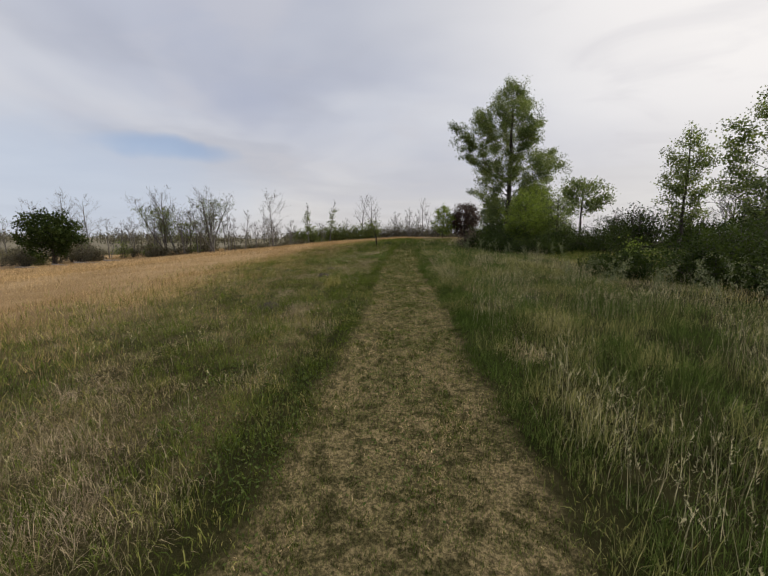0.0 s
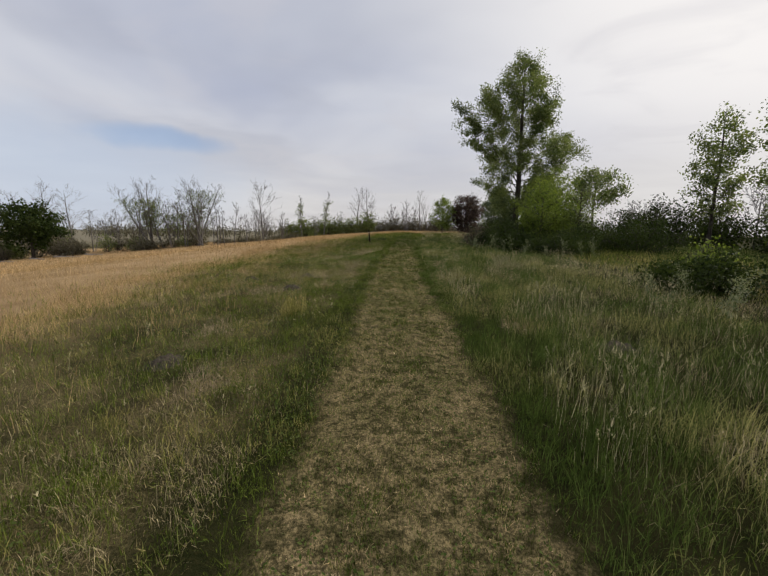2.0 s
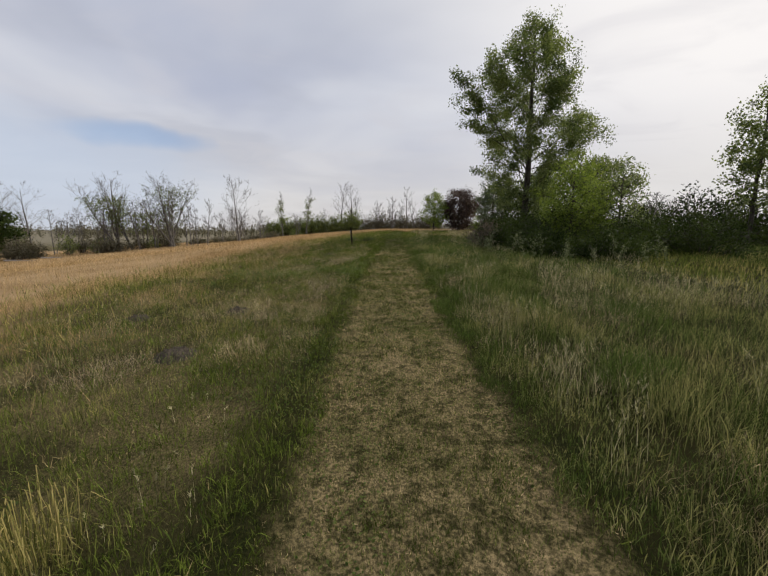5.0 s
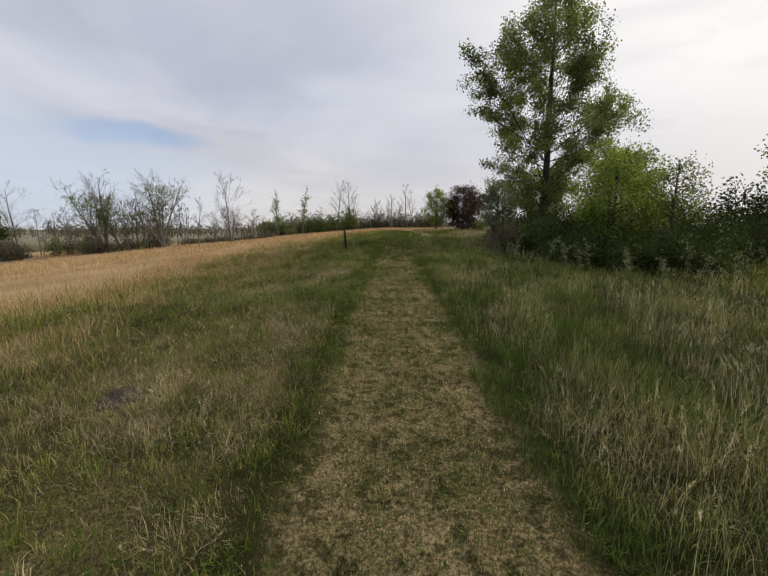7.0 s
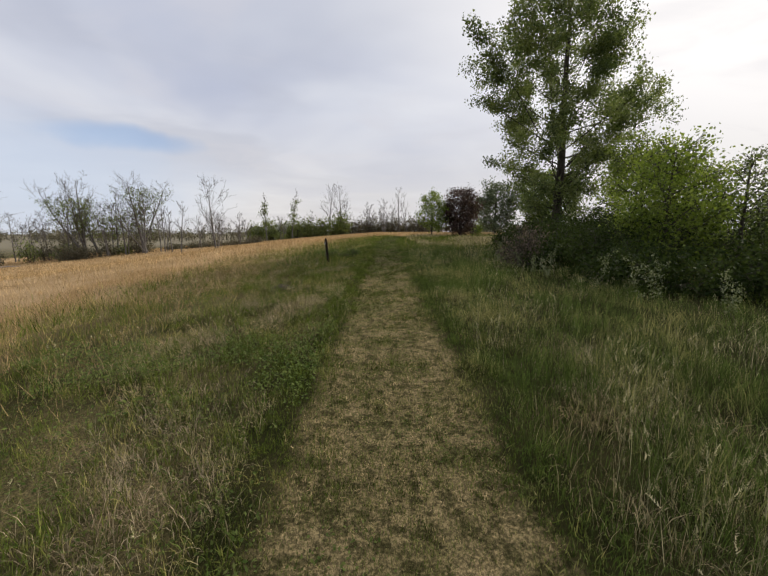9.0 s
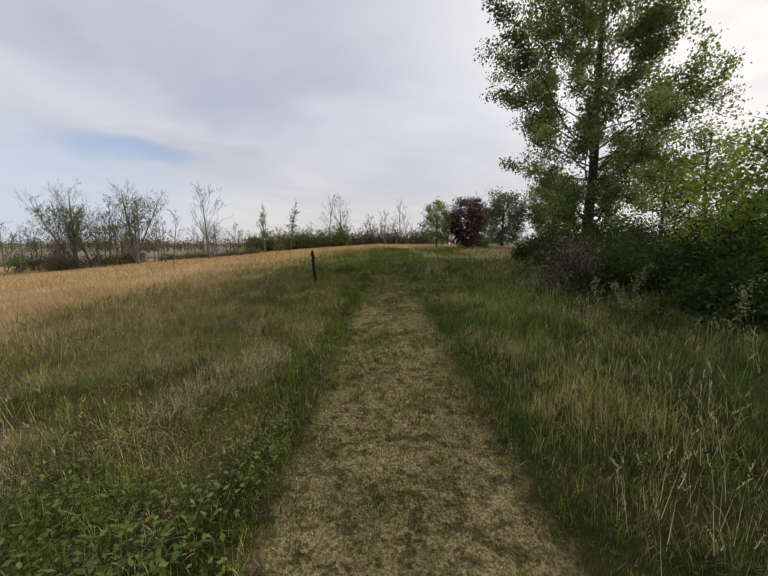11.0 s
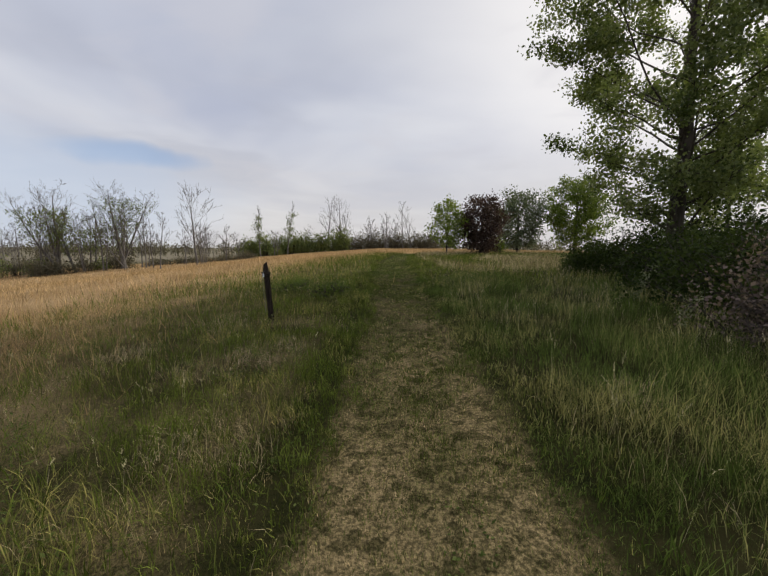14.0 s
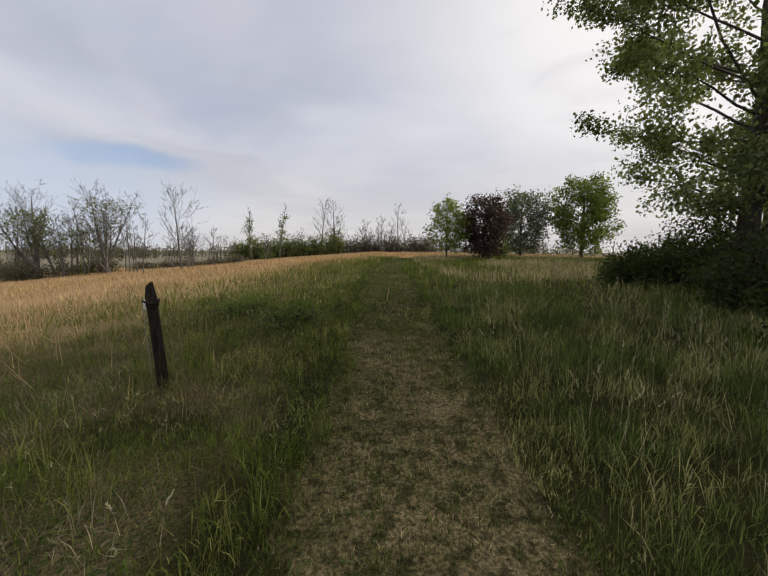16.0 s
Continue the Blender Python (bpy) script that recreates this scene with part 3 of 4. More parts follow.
def seed_stalks(name, x, y, tall, label):
    """Stalks with a feathery, nodding head of short pale bristles."""
    n = len(x)
    z = terrain(x, y)
    az, lean = rng.uniform(0, 6.283, n), rng.uniform(0.05, 0.4, n)
    to = np.stack([np.cos(az), np.sin(az), np.zeros(n)], 1)
    foot = np.stack([x, y, z - 0.01], 1)
    neck = foot + to * (tall * lean * 0.5)[:, None] + np.array([[0, 0, 1.0]]) * (tall * 0.8)[:, None]
    tip = foot + to * (tall * lean)[:, None] + np.array([[0, 0, 1.0]]) * tall[:, None]
    turn = rng.uniform(0, 6.283, n)
    side = np.stack([np.cos(turn), np.sin(turn), np.zeros(n)], 1)
    v = [foot - side * 0.0018, foot + side * 0.0018, neck]
    for i in range(9):
        w = i / 8.0
        p = neck * (1 - w) + tip * w
        b = rng.normal(0, 1, (n, 3))
        b[:, 2] = np.abs(b[:, 2]) * 0.9 + 0.5
        b /= np.linalg.norm(b, axis=1)[:, None]
        ln = (rng.uniform(0.016, 0.032, n) * (1.15 - 0.6 * w))[:, None]
        v += [p - side * 0.003, p + side * 0.003, p + b * ln]
    m = len(v)
    verts = np.stack(v, 1).reshape(-1, 3)
    tris = np.arange(n * m).reshape(-1, 3)
    ob = new(name, shaded(np_mesh(name, verts, tris, np.repeat(rng.uniform(0, 1, n), m)), M_SEED))
    return tagged(ob, label, "grass", kind="stuff")


x, y = scatter(26000, 1.7, 8.5, 3, 36)
x, y = thin(x, y, clumped(x, y, 1.7, 0.54, 0.16) & (off_track(x, y) > 0.35) & (rng.uniform(0, 1, len(x)) > 0.7 * smooth(y, 19, 24)))
seed_stalks("seeding_grass", x, y, rng.uniform(0.28, 0.52, len(x)), "pale feathery seed heads of tall grass")
x, y = scatter(6000, -7, 0.2, 3, 36)
x, y = thin(x, y, clumped(x, y, 1.9, 0.72, 0.12) & (off_track(x, y) > 0.5))
seed_stalks("seeding_grass", x, y, rng.uniform(0.12, 0.24, len(x)), "short pale seed heads among meadow grass")

# meadow beyond
x, y = scatter(120000, -14, 13, 20, 66)
keep = (off_track(x, y) > 0.1) & (x > field_edge(y) + rng.normal(-0.5, 1.6, len(x))) & ((y > 34) | (x < -6) | (x > 8))
x, y = thin(x, y, keep)
blades("meadow_grass", x, y, rng.uniform(0.12, 0.34, len(x)), rng.uniform(0.010, 0.024, len(x)), M_GREEN, 0.5, "green meadow grass further off", 0)
x, y = scatter(70000, -14, 16, -3, 26)
x, y = thin(x, y, ((x > 8) | (x < rng.normal(-5.2, 0.9, len(x)))) & (x > field_edge(y) + rng.normal(-0.5, 1.6, len(x))))
blades("meadow_grass", x, y, rng.uniform(0.12, 0.30, len(x)), rng.uniform(0.010, 0.020, len(x)), M_PALE, 0.55, "pale green meadow grass at the sides", 0)
x, y = scatter(60000, 12, 30, 8, 62)
blades("meadow_grass", x, y, rng.uniform(0.15, 0.40, len(x)), rng.uniform(0.014, 0.03, len(x)), M_LUSH, 0.5, "green grass behind the shrubs", 0)
x, y = scatter(26000, 3, 14, 38, 66)
x, y = thin(x, y, clumped(x, y, 0.5, 0.45, 0.2) & (off_track(x, y) > 0.5))
blades("dry_grass", x, y, rng.uniform(0.2, 0.45, len(x)), rng.uniform(0.012, 0.025, len(x)), M_STRAW, 0.4, "pale dry grass before the small trees", 0)
# tan field
u = rng.uniform(0, 1, 135000)
yy = -8 + 129 * u ** 1.5
xx = field_edge(np.minimum(yy, 58)) + rng.normal(0.5, 2.0, len(u)) - np.abs(rng.uniform(0, 1, len(u))) ** 1.6 * np.clip(24 + yy * 0.95, 0, 95)
dist = np.hypot(xx, yy - 14)
blades("field_grass", xx, yy, rng.uniform(0.22, 0.50, len(u)), np.clip(dist * 0.0009 - 0.006, 0.004, 0.08), M_FIELD, 0.55, "tan dry grass of the open field", 0)
x, y = scatter(90000, -10, -2.2, 2, 33)
x, y = thin(x, y, clumped(x, y, 1.2, 0.5, 0.2) & (rng.uniform(0, 1, len(x)) < np.clip((-x - 2.4) / 5.0, 0.04, 1)) & clear_of_mounds(x, y))
blades("field_grass", x, y, rng.uniform(0.16, 0.34, len(x)), rng.uniform(0.003, 0.007, len(x)), M_FIELD, 0.5, "thin tan grass where the field meets the meadow", 0)
x, y = scatter(36000, -22, 34, 60, 124)
blades("field_grass", x, y, rng.uniform(0.25, 0.5, len(x)), rng.uniform(0.04, 0.08, len(x)), M_FIELD, 0.35, "tan dry grass beyond the track", 0)


# ---- trees and shrubs ----


class Build:
    """Collects triangles of tubes and leaves."""

    def __init__(self):
        self.v, self.f, self.t, self.n = [], [], [], 0

    def tube(self, pts, radii, k=5, tone_value=0.5):
        pts, radii = np.asarray(pts, float), np.asarray(radii, float)
        d = np.gradient(pts, axis=0)
        d /= np.linalg.norm(d, axis=1)[:, None] + 1e-9
        ref = np.array([1.0, 0, 0]) if abs(d[0][0]) < 0.8 else np.array([0, 1.0, 0])
        s = np.cross(d, ref)
        s /= np.linalg.norm(s, axis=1)[:, None] + 1e-9
        w = np.cross(d, s)
        an = np.arange(k) * 2 * math.pi / k
        ring = pts[:, None] + radii[:, None, None] * (np.cos(an)[None, :, None] * s[:, None] + np.sin(an)[None, :, None] * w[:, None])
        i = np.arange(len(pts) - 1)[:, None] * k + np.arange(k)[None]
        j = np.arange(len(pts) - 1)[:, None] * k + (np.arange(k)[None] + 1) % k
        f = np.concatenate([np.stack([i, j, j + k], -1).reshape(-1, 3), np.stack([i, j + k, i + k], -1).reshape(-1, 3)])
        self.raw(ring.reshape(-1, 3), f, np.full(ring.shape[0] * k, tone_value))

    def raw(self, v, f, t):
        self.v.append(v)
        self.f.append(f + self.n)
        self.t.append(t)
        self.n += len(v)

    def leaves(self, centre, size, r, clump=None):
        """Folded leaf shapes at the centres, turned at random."""
        n = len(centre)
        a = r.normal(0, 1, (n, 3))
        a /= np.linalg.norm(a, axis=1)[:, None]
        b = np.cross(a, r.normal(0, 1, (n, 3)))
        b /= np.linalg.norm(b, axis=1)[:, None] + 1e-9
        c = np.cross(a, b)
        s = (size * r.uniform(0.65, 1.25, n))[:, None]
        p0, p1 = centre - a * s * 0.55, centre + a * s * 0.55
        q0, q1 = centre - b * s * 0.42 + c * s * 0.12 - a * s * 0.08, centre + b * s * 0.42 + c * s * 0.12 - a * s * 0.08
        v = np.stack([p0, q0, p1, q1], 1).reshape(-1, 3)
        k = (np.arange(n) * 4)[:, None]
        f = np.concatenate([k + [0, 1, 2], k + [0, 2, 3]])
        t = r.uniform(0, 1, n) if clump is None else np.clip(clump * 0.6 + r.uniform(0, 0.5, n), 0, 1)
        self.raw(v, f, np.repeat(t, 4))

    def mesh(self, name, mat, is_smooth=False):
        return shaded(np_mesh(name, np.concatenate(self.v), np.concatenate(self.f), np.concatenate(self.t)), mat, is_smooth)


def child(name, mesh, parent, label=""):
    ob = new(name, mesh)
    ob.parent = parent
    if label:
        ob["label"] = label
    return ob


def thing(name, x, y, label, category, z=None, group=""):
    ob = new(name)
    ob.empty_display_size = 0.3
    ob.location = (x, y, ground_at(x, y) if z is None else z)
    return tagged(ob, label, category, group)


def bent(r, start, direction, length, n, wander, lift=0.0):
    """A branch line that wanders and lifts."""
    p, d = np.array(start, float), np.array(direction, float)
    d /= np.linalg.norm(d)
    out = [p.copy()]
    for _ in range(n):
        d = d + r.normal(0, wander, 3) + np.array([0, 0, lift])
        d /= np.linalg.norm(d)
        p = p + d * length / n
        out.append(p.copy())
    return np.array(out)


def leafy_tree(name, x, y, top, profile, mat, label, seed, trunk=0.2, limbs=34, leaf=0.15, count=9000, bark=None, rise=0.55, tilt=(0, 0), spread=0.3, sink=0.0, bare_to=0.12, split=False, lopsided=(), puffs=0.0, inner=0.36):
    """A tree with a tapered trunk, limbs and a crown of separate leaves. profile: (height share, crown radius) pairs."""
    r = np.random.default_rng(seed)
    root = thing(name, x, y, label, "tree")
    h = top - root.location.z + sink
    us, rs = [p[0] for p in profile], [p[1] for p in profile]
    wood, crown = Build(), Build()
    n = 14
    line = np.array([[tilt[0] * (i / n) + r.normal(0, 0.010 * h * 0.3) * (i > 1), tilt[1] * (i / n) + r.normal(0, 0.010 * h * 0.3) * (i > 1), -0.15 - sink + (h + 0.15) * i / n * 0.97] for i in range(n + 1)])
    rad = trunk * (1 - np.linspace(0, 1, n + 1)) ** 0.8 + 0.012
    rad[0] *= 1.35
    wood.tube(line, rad, 9)
    spots, clumps, loads, arms = [], [], [], []
    main = wood
    for i in range(limbs):
        if split:
            wood = Build()
            arms.append(wood)
        u = bare_to + (0.97 - bare_to) * ((i + r.uniform(0, 1)) / limbs) ** 1.08
        reach = np.interp(u, us, rs) * r.uniform(0.78, 1.02)
        az = i * 2.399 + r.normal(0, 0.2)
        for share, half, heading, gain in lopsided:
            if abs(u - share) < half:
                reach *= 1 + gain * max(math.cos(az - heading), 0)
        start = np.array([np.interp(u, np.linspace(0, 1, n + 1), line[:, k]) for k in range(3)])
        slope = rise * r.uniform(0.6, 1.3)
        start[2] -= reach * slope * 0.45
        start[2] = max(start[2], 0.25)
        d = (math.cos(az), math.sin(az), slope)
        limb = bent(r, start, d, reach * math.hypot(1, slope), 7, 0.10, 0.02)
        lr = max(trunk * 0.24 * (1 - u) ** 0.7, 0.016)
        wood.tube(limb, np.linspace(lr, 0.008, 8), 5)
        for j in range(9):
            w = inner + (1 - inner) * (j + r.uniform(0, 1)) / 9
            q = np.array([np.interp(w * 7, np.arange(8), limb[:, k]) for k in range(3)])
            dd = r.normal(0, 0.6, 3) + np.array([math.cos(az), math.sin(az), 0.5]) * 0.55
            twig = bent(r, q, dd, 0.22 * reach + 0.35, 4, 0.2, 0.03)
            wood.tube(twig, np.linspace(max(lr * 0.3, 0.009), 0.005, 5), 3)
            held = twig[1:]
            spots.append(held)
            clumps.append(np.full(len(held), r.uniform(0, 1)))
            loads.append(np.full(len(held), (reach + 0.3) ** 1.3 * (math.exp(r.normal(0, puffs)) if puffs else r.uniform(0.5, 1.5))))
    spots, clumps = np.concatenate(spots), np.concatenate(clumps)
    loads = np.concatenate(loads)
    pick = r.choice(len(spots), count, p=loads / loads.sum())
    crown.leaves(spots[pick] + np.clip(r.normal(0, 1, (count, 3)), -1.9, 1.9) * spread * np.array([1, 1, 0.8]), leaf, r, clumps[pick])
    stem = child("trunk", main.mesh("trunk", bark or M_BARK, True), root, "dark furrowed trunk")
    for arm in arms:
        child("limb", arm.mesh("limb", bark or M_BARK, True), stem)
    child("crown", crown.mesh("crown", mat), root)
    return root


def bare_tree(name, x, y, top, label, seed, trunk=0.16, lean=(0, 0), branches=13, reach=0.34, stems=1, leaves=0, mat=None, twig=0.028, leaf=0.4, band=(0.12, 0.7), fork=0.0, group="bare trees of the field's edge"):
    """A dying or leafless tree: one or more leaders with rising, thinning branches."""
    r = np.random.default_rng(seed)
    root = thing(name, x, y, label, "tree", group=group)
    h = (top - root.location.z) * 0.94
    wood, spots = Build(), []

    def branch(p, d, length, radius, level):
        k = (5, 3, 1)[level - 1]
        line = bent(r, p, d, length, k, 0.10, 0.04)
        wood.tube(line, np.linspace(radius, twig * 0.55, k + 1), 4 if level == 1 else 3)
        spots.append(line[1:])
        if level < 3:
            for _ in range(6 if level == 1 else 2):
                w = r.uniform(0.25, 1.0) * k
                q = np.array([np.interp(w, np.arange(k + 1), line[:, c]) for c in range(3)])
                e = (line[-1] - line[0]) / length + r.normal(0, 0.55, 3) + np.array([0, 0, 0.2])
                branch(q, e, length * r.uniform(0.3, 0.55), max(radius * 0.5, twig), level + 1)

    for s in range(stems):
        if s == 0:
            tilt, hs = np.array(lean, float), h
        else:
            tilt, hs = np.array(lean) + r.normal(0, 0.22, 2), h * r.uniform(0.6, 0.95)
        foot = np.array([*(r.normal(0, 0.25, 2) * (stems > 1)), -0.4])
        start, base_r = foot, trunk * (1 if s == 0 else 0.7)
        if fork and s:
            start = foot + np.array([0, 0, fork * h])
            start[:2] = 0
            hs = hs - fork * h
        line = bent(r, start, (tilt[0], tilt[1], 1.0), hs, 12, 0.038, 0.03)
        line[:, 2] = start[2] + (line[:, 2] - start[2]) * (hs / max(line[-1, 2] - start[2], 0.1))
        wood.tube(line, base_r * (1 - np.linspace(0, 1, 13)) ** 0.8 + twig * 0.6, 6)
        for i in range(branches):
            u = 0.26 + 0.72 * (i + r.uniform(0, 1)) / branches
            q = np.array([np.interp(u * 12, np.arange(13), line[:, k]) for k in range(3)])
            az = i * 2.4 + r.normal(0, 0.5)
            up_ = r.uniform(0.8, 1.7)
            branch(q, (math.cos(az), math.sin(az), up_), reach * hs * np.interp(u, (0.22, 0.45, 0.7, 1), (0.70, 0.95, 0.72, 0.28)) * r.uniform(0.75, 1.15), max(base_r * 0.4 * (1 - u), twig), 1)
    child("trunk", wood.mesh("trunk", M_DEAD, True), root)
    if leaves:
        t = np.concatenate(spots)
        t = t[(t[:, 2] > band[0] * h) & (t[:, 2] < band[1] * h)]
        crown = Build()
        pick = r.integers(0, len(t), leaves)
        crown.leaves(t[pick] + r.normal(0, 0.4, (leaves, 3)), leaf, r)
        child("crown", crown.mesh("crown", mat), root, "sparse spring leaves")
    return root


def shrub(name, x, y, rx, ry, h, mat, label, seed, count=2500, leaf=0.09, shoots=26, category="shrub", group="", spread=0.13, airy=0.0):
    """A many-stemmed bush: arching shoots from one foot, twigs along them and leaves on the twigs."""
    r = np.random.default_rng(seed)
    root = thing(name, x, y, label, category, group=group)
    wood, crown = Build(), Build()
    spots, clumps = [], []
    for i in range(shoots):
        a, q = i * 2.4 + r.normal(0, 0.3), math.sqrt((i + 0.5) / shoots)
        cx, cy = math.cos(a) * q * rx * r.uniform(0.75, 1.1), math.sin(a) * q * ry * r.uniform(0.75, 1.1)
        dz = ground_at(x + cx, y + cy) - root.location.z
        top = dz + h * (1 - 0.62 * q ** 2.2) * r.uniform(0.72, 1.06)
        foot = np.array([cx * 0.35, cy * 0.35, ground_at(x + cx * 0.35, y + cy * 0.35) - root.location.z - 0.06])
        tip = np.array([cx, cy, top])
        mid = np.array([cx * 0.55, cy * 0.55, foot[2] + (top - foot[2]) * 0.55]) + r.normal(0, 0.06 * h, 3)
        ts = np.linspace(0, 1, 7)[:, None]
        line = (1 - ts) ** 2 * foot + 2 * ts * (1 - ts) * mid + ts ** 2 * tip
        wood.tube(line, np.linspace(0.028, 0.006, 7) * max(h / 2, 0.6), 4)
        shade = r.uniform(0, 1)
        for j in range(9):
            w = (0.12 + airy * 0.3) + (0.88 - airy * 0.3) * (j + r.uniform(0, 1)) / 9
            p = np.array([np.interp(w * 6, np.arange(7), line[:, k]) for k in range(3)])
            d = r.normal(0, 0.7, 3) + np.array([cx, cy, 0]) / max(rx, ry) + np.array([0, 0, 0.35])
            tw = bent(r, p, d, 0.22 * max(min(rx, ry), 0.5) + 0.12 * h, 3, 0.25, 0.03)
            if leaf < 0.2:
                wood.tube(tw[::3], np.array([0.009, 0.004]) * max(h / 2, 0.7), 3)
            spots.append(tw[1:])
            clumps.append(np.full(3, np.clip(shade + r.normal(0, 0.2), 0, 1)))
    spots, clumps = np.concatenate(spots), np.concatenate(clumps)
    pick = r.integers(0, len(spots), count)
    p = spots[pick] + np.clip(r.normal(0, 1, (count, 3)), -1.9, 1.9) * spread * np.array([1, 1, 0.85])
    low = terrain(x + p[:, 0], y + p[:, 1]) - root.location.z + 0.03
    p[:, 2] = np.where(p[:, 2] < low, low + r.uniform(0, 0.25, count), p[:, 2])
    crown.leaves(p, leaf, r, clumps[pick])
    child("stem", wood.mesh("stem", M_BARK, True), root)
    child("foliage", crown.mesh("foliage", mat), root)
    return root


# the tall poplar beside the track
leafy_tree("poplar_tree", 10.0, 36.3, 15.8, [(0, 1.0), (0.14, 2.2), (0.24, 3.3), (0.30, 3.8), (0.36, 4.6), (0.44, 4.9), (0.52, 4.7), (0.60, 4.3), (0.68, 3.3), (0.76, 2.5), (0.83, 1.8), (0.90, 1.2), (0.96, 0.7), (1, 0.3)],
           M_POPLAR, "tall green poplar with a straight dark trunk", 11, trunk=0.24, limbs=60, leaf=0.10, count=80000, rise=0.72, spread=0.21, split=True, bare_to=0.13, puffs=0.45, inner=0.46,
           lopsided=((0.30, 0.13, math.pi, -0.25), (0.24, 0.15, 0.0, -0.42), (0.64, 0.11, 0.0, -0.36), (0.58, 0.04, math.pi, 0.16), (0.46, 0.08, math.pi, 0.14), (0.48, 0.05, 0.0, -0.15), (0.83, 0.07, 0.0, -0.30), (0.77, 0.05, math.pi, 0.25)))
# its neighbours to the right
leafy_tree("tree", 21.0, 45.8, 8.5, [(0, 0.5), (0.4, 1.0), (0.6, 2.8), (0.8, 2.4), (1, 1.0)], M_POPLAR, "small green tree with a rounded crown", 12, 0.14, 26, 0.17, 6000, bare_to=0.5, spread=0.25)
leafy_tree("tree", 24.0, 34.6, 10.9, [(0, 0.6), (0.3, 1.3), (0.5, 1.9), (0.75, 1.7), (1, 0.4)], M_POPLAR, "slender green tree above the shrubs", 13, 0.14, 34, 0.15, 6500, bare_to=0.24, spread=0.25)
leafy_tree("tree", 25.9, 29.5, 12.0, [(0, 1.2), (0.25, 2.6), (0.5, 3.4), (0.8, 2.6), (1, 0.8)], M_POPLAR, "broad green tree with drooping boughs", 14, 0.2, 40, 0.16, 11000, bare_to=0.18, spread=0.25)
# saplings in front of the poplar
leafy_tree("sapling", 8.7, 27.2, 4.6, [(0, 0.6), (0.2, 1.2), (0.5, 1.45), (0.8, 0.9), (1, 0.3)], M_BRIGHT, "bright fresh green sapling below the poplar", 21, 0.06, 36, 0.078, 9000, bare_to=0.10, spread=0.18)
leafy_tree("sapling", 9.9, 28.0, 4.5, [(0, 0.4), (0.2, 0.9), (0.5, 1.1), (0.8, 0.7), (1, 0.2)], M_BRIGHT, "fresh green sapling with light leaves", 22, 0.05, 24, 0.075, 3600, bare_to=0.14, spread=0.17)
leafy_tree("sapling", 10.7, 27.0, 4.3, [(0, 0.4), (0.2, 0.8), (0.5, 0.95), (0.8, 0.7), (1, 0.2)], M_POPLAR, "slim leafy sapling at the thicket's edge", 23, 0.05, 22, 0.075, 3000, bare_to=0.16, spread=0.17)
leafy_tree("sapling", 11.4, 32.0, 6.1, [(0, 0.5), (0.2, 1.2), (0.45, 1.7), (0.7, 1.5), (0.88, 0.9), (1, 0.3)], M_BRIGHT, "tall airy sapling with fresh green leaves", 24, 0.07, 34, 0.085, 6500, bare_to=0.12, spread=0.18)
# thicket
for i, (bx, by, rx, ry, bh) in enumerate([(6.6, 25.4, 1.4, 1.3, 0.9), (8.8, 24.2, 1.7, 1.4, 1.0), (6.3, 28.6, 1.2, 1.5, 1.3), (7.8, 27.4, 1.7, 1.7, 1.7), (7.2, 31.0, 1.8, 1.8, 1.7),
                                          (8.8, 34.2, 1.9, 1.7, 1.9), (10.8, 33.6, 2.1, 1.8, 1.8), (12.6, 30.2, 2.2, 2.0, 1.5), (10.4, 25.6, 1.9, 1.7, 1.6), (13.4, 25.8, 2.2, 2.0, 1.6), (12.4, 36.8, 2.0, 1.8, 2.0), (9.3, 37.3, 1.5, 1.4, 1.7), (8.0, 37.4, 1.0, 1.0, 1.0), (13.0, 33.6, 2.2, 2.0, 1.6)]):
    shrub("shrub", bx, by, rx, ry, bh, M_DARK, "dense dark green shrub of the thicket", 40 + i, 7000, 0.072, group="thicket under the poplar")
shrub("shrub", 9.3, 16.6, 0.5, 0.5, 1.5, M_BRIGHT, "small light green bush among dark shrubs", 55, 900, 0.07, 14)
shrub("shrub", 7.2, 33.4, 0.9, 1.0, 1.4, M_DARK, "dark green shrub at the thicket's edge", 56, 2600, 0.07)
shrub("shrub", 5.4, 28.9, 0.95, 0.9, 1.45, M_ROSE, "loose shrub with brownish pink leaves", 57, 3200, 0.05, airy=0.3)
for i, (bx, by, rx, ry, bh) in enumerate([(9.6, 13.4, 1.8, 1.6, 1.5), (11.8, 14.6, 2.2, 1.9, 1.9), (14.2, 16.2, 2.4, 2.0, 2.1), (12.0, 11.4, 2.2, 1.9, 1.8), (15.0, 12.8, 2.4, 2.0, 2.1), (8.0, 15.2, 1.1, 1.0, 0.9), (10.2, 11.0, 1.5, 1.3, 1.35)]):
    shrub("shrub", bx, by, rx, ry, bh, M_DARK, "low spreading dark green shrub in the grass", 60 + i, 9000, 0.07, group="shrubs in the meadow")
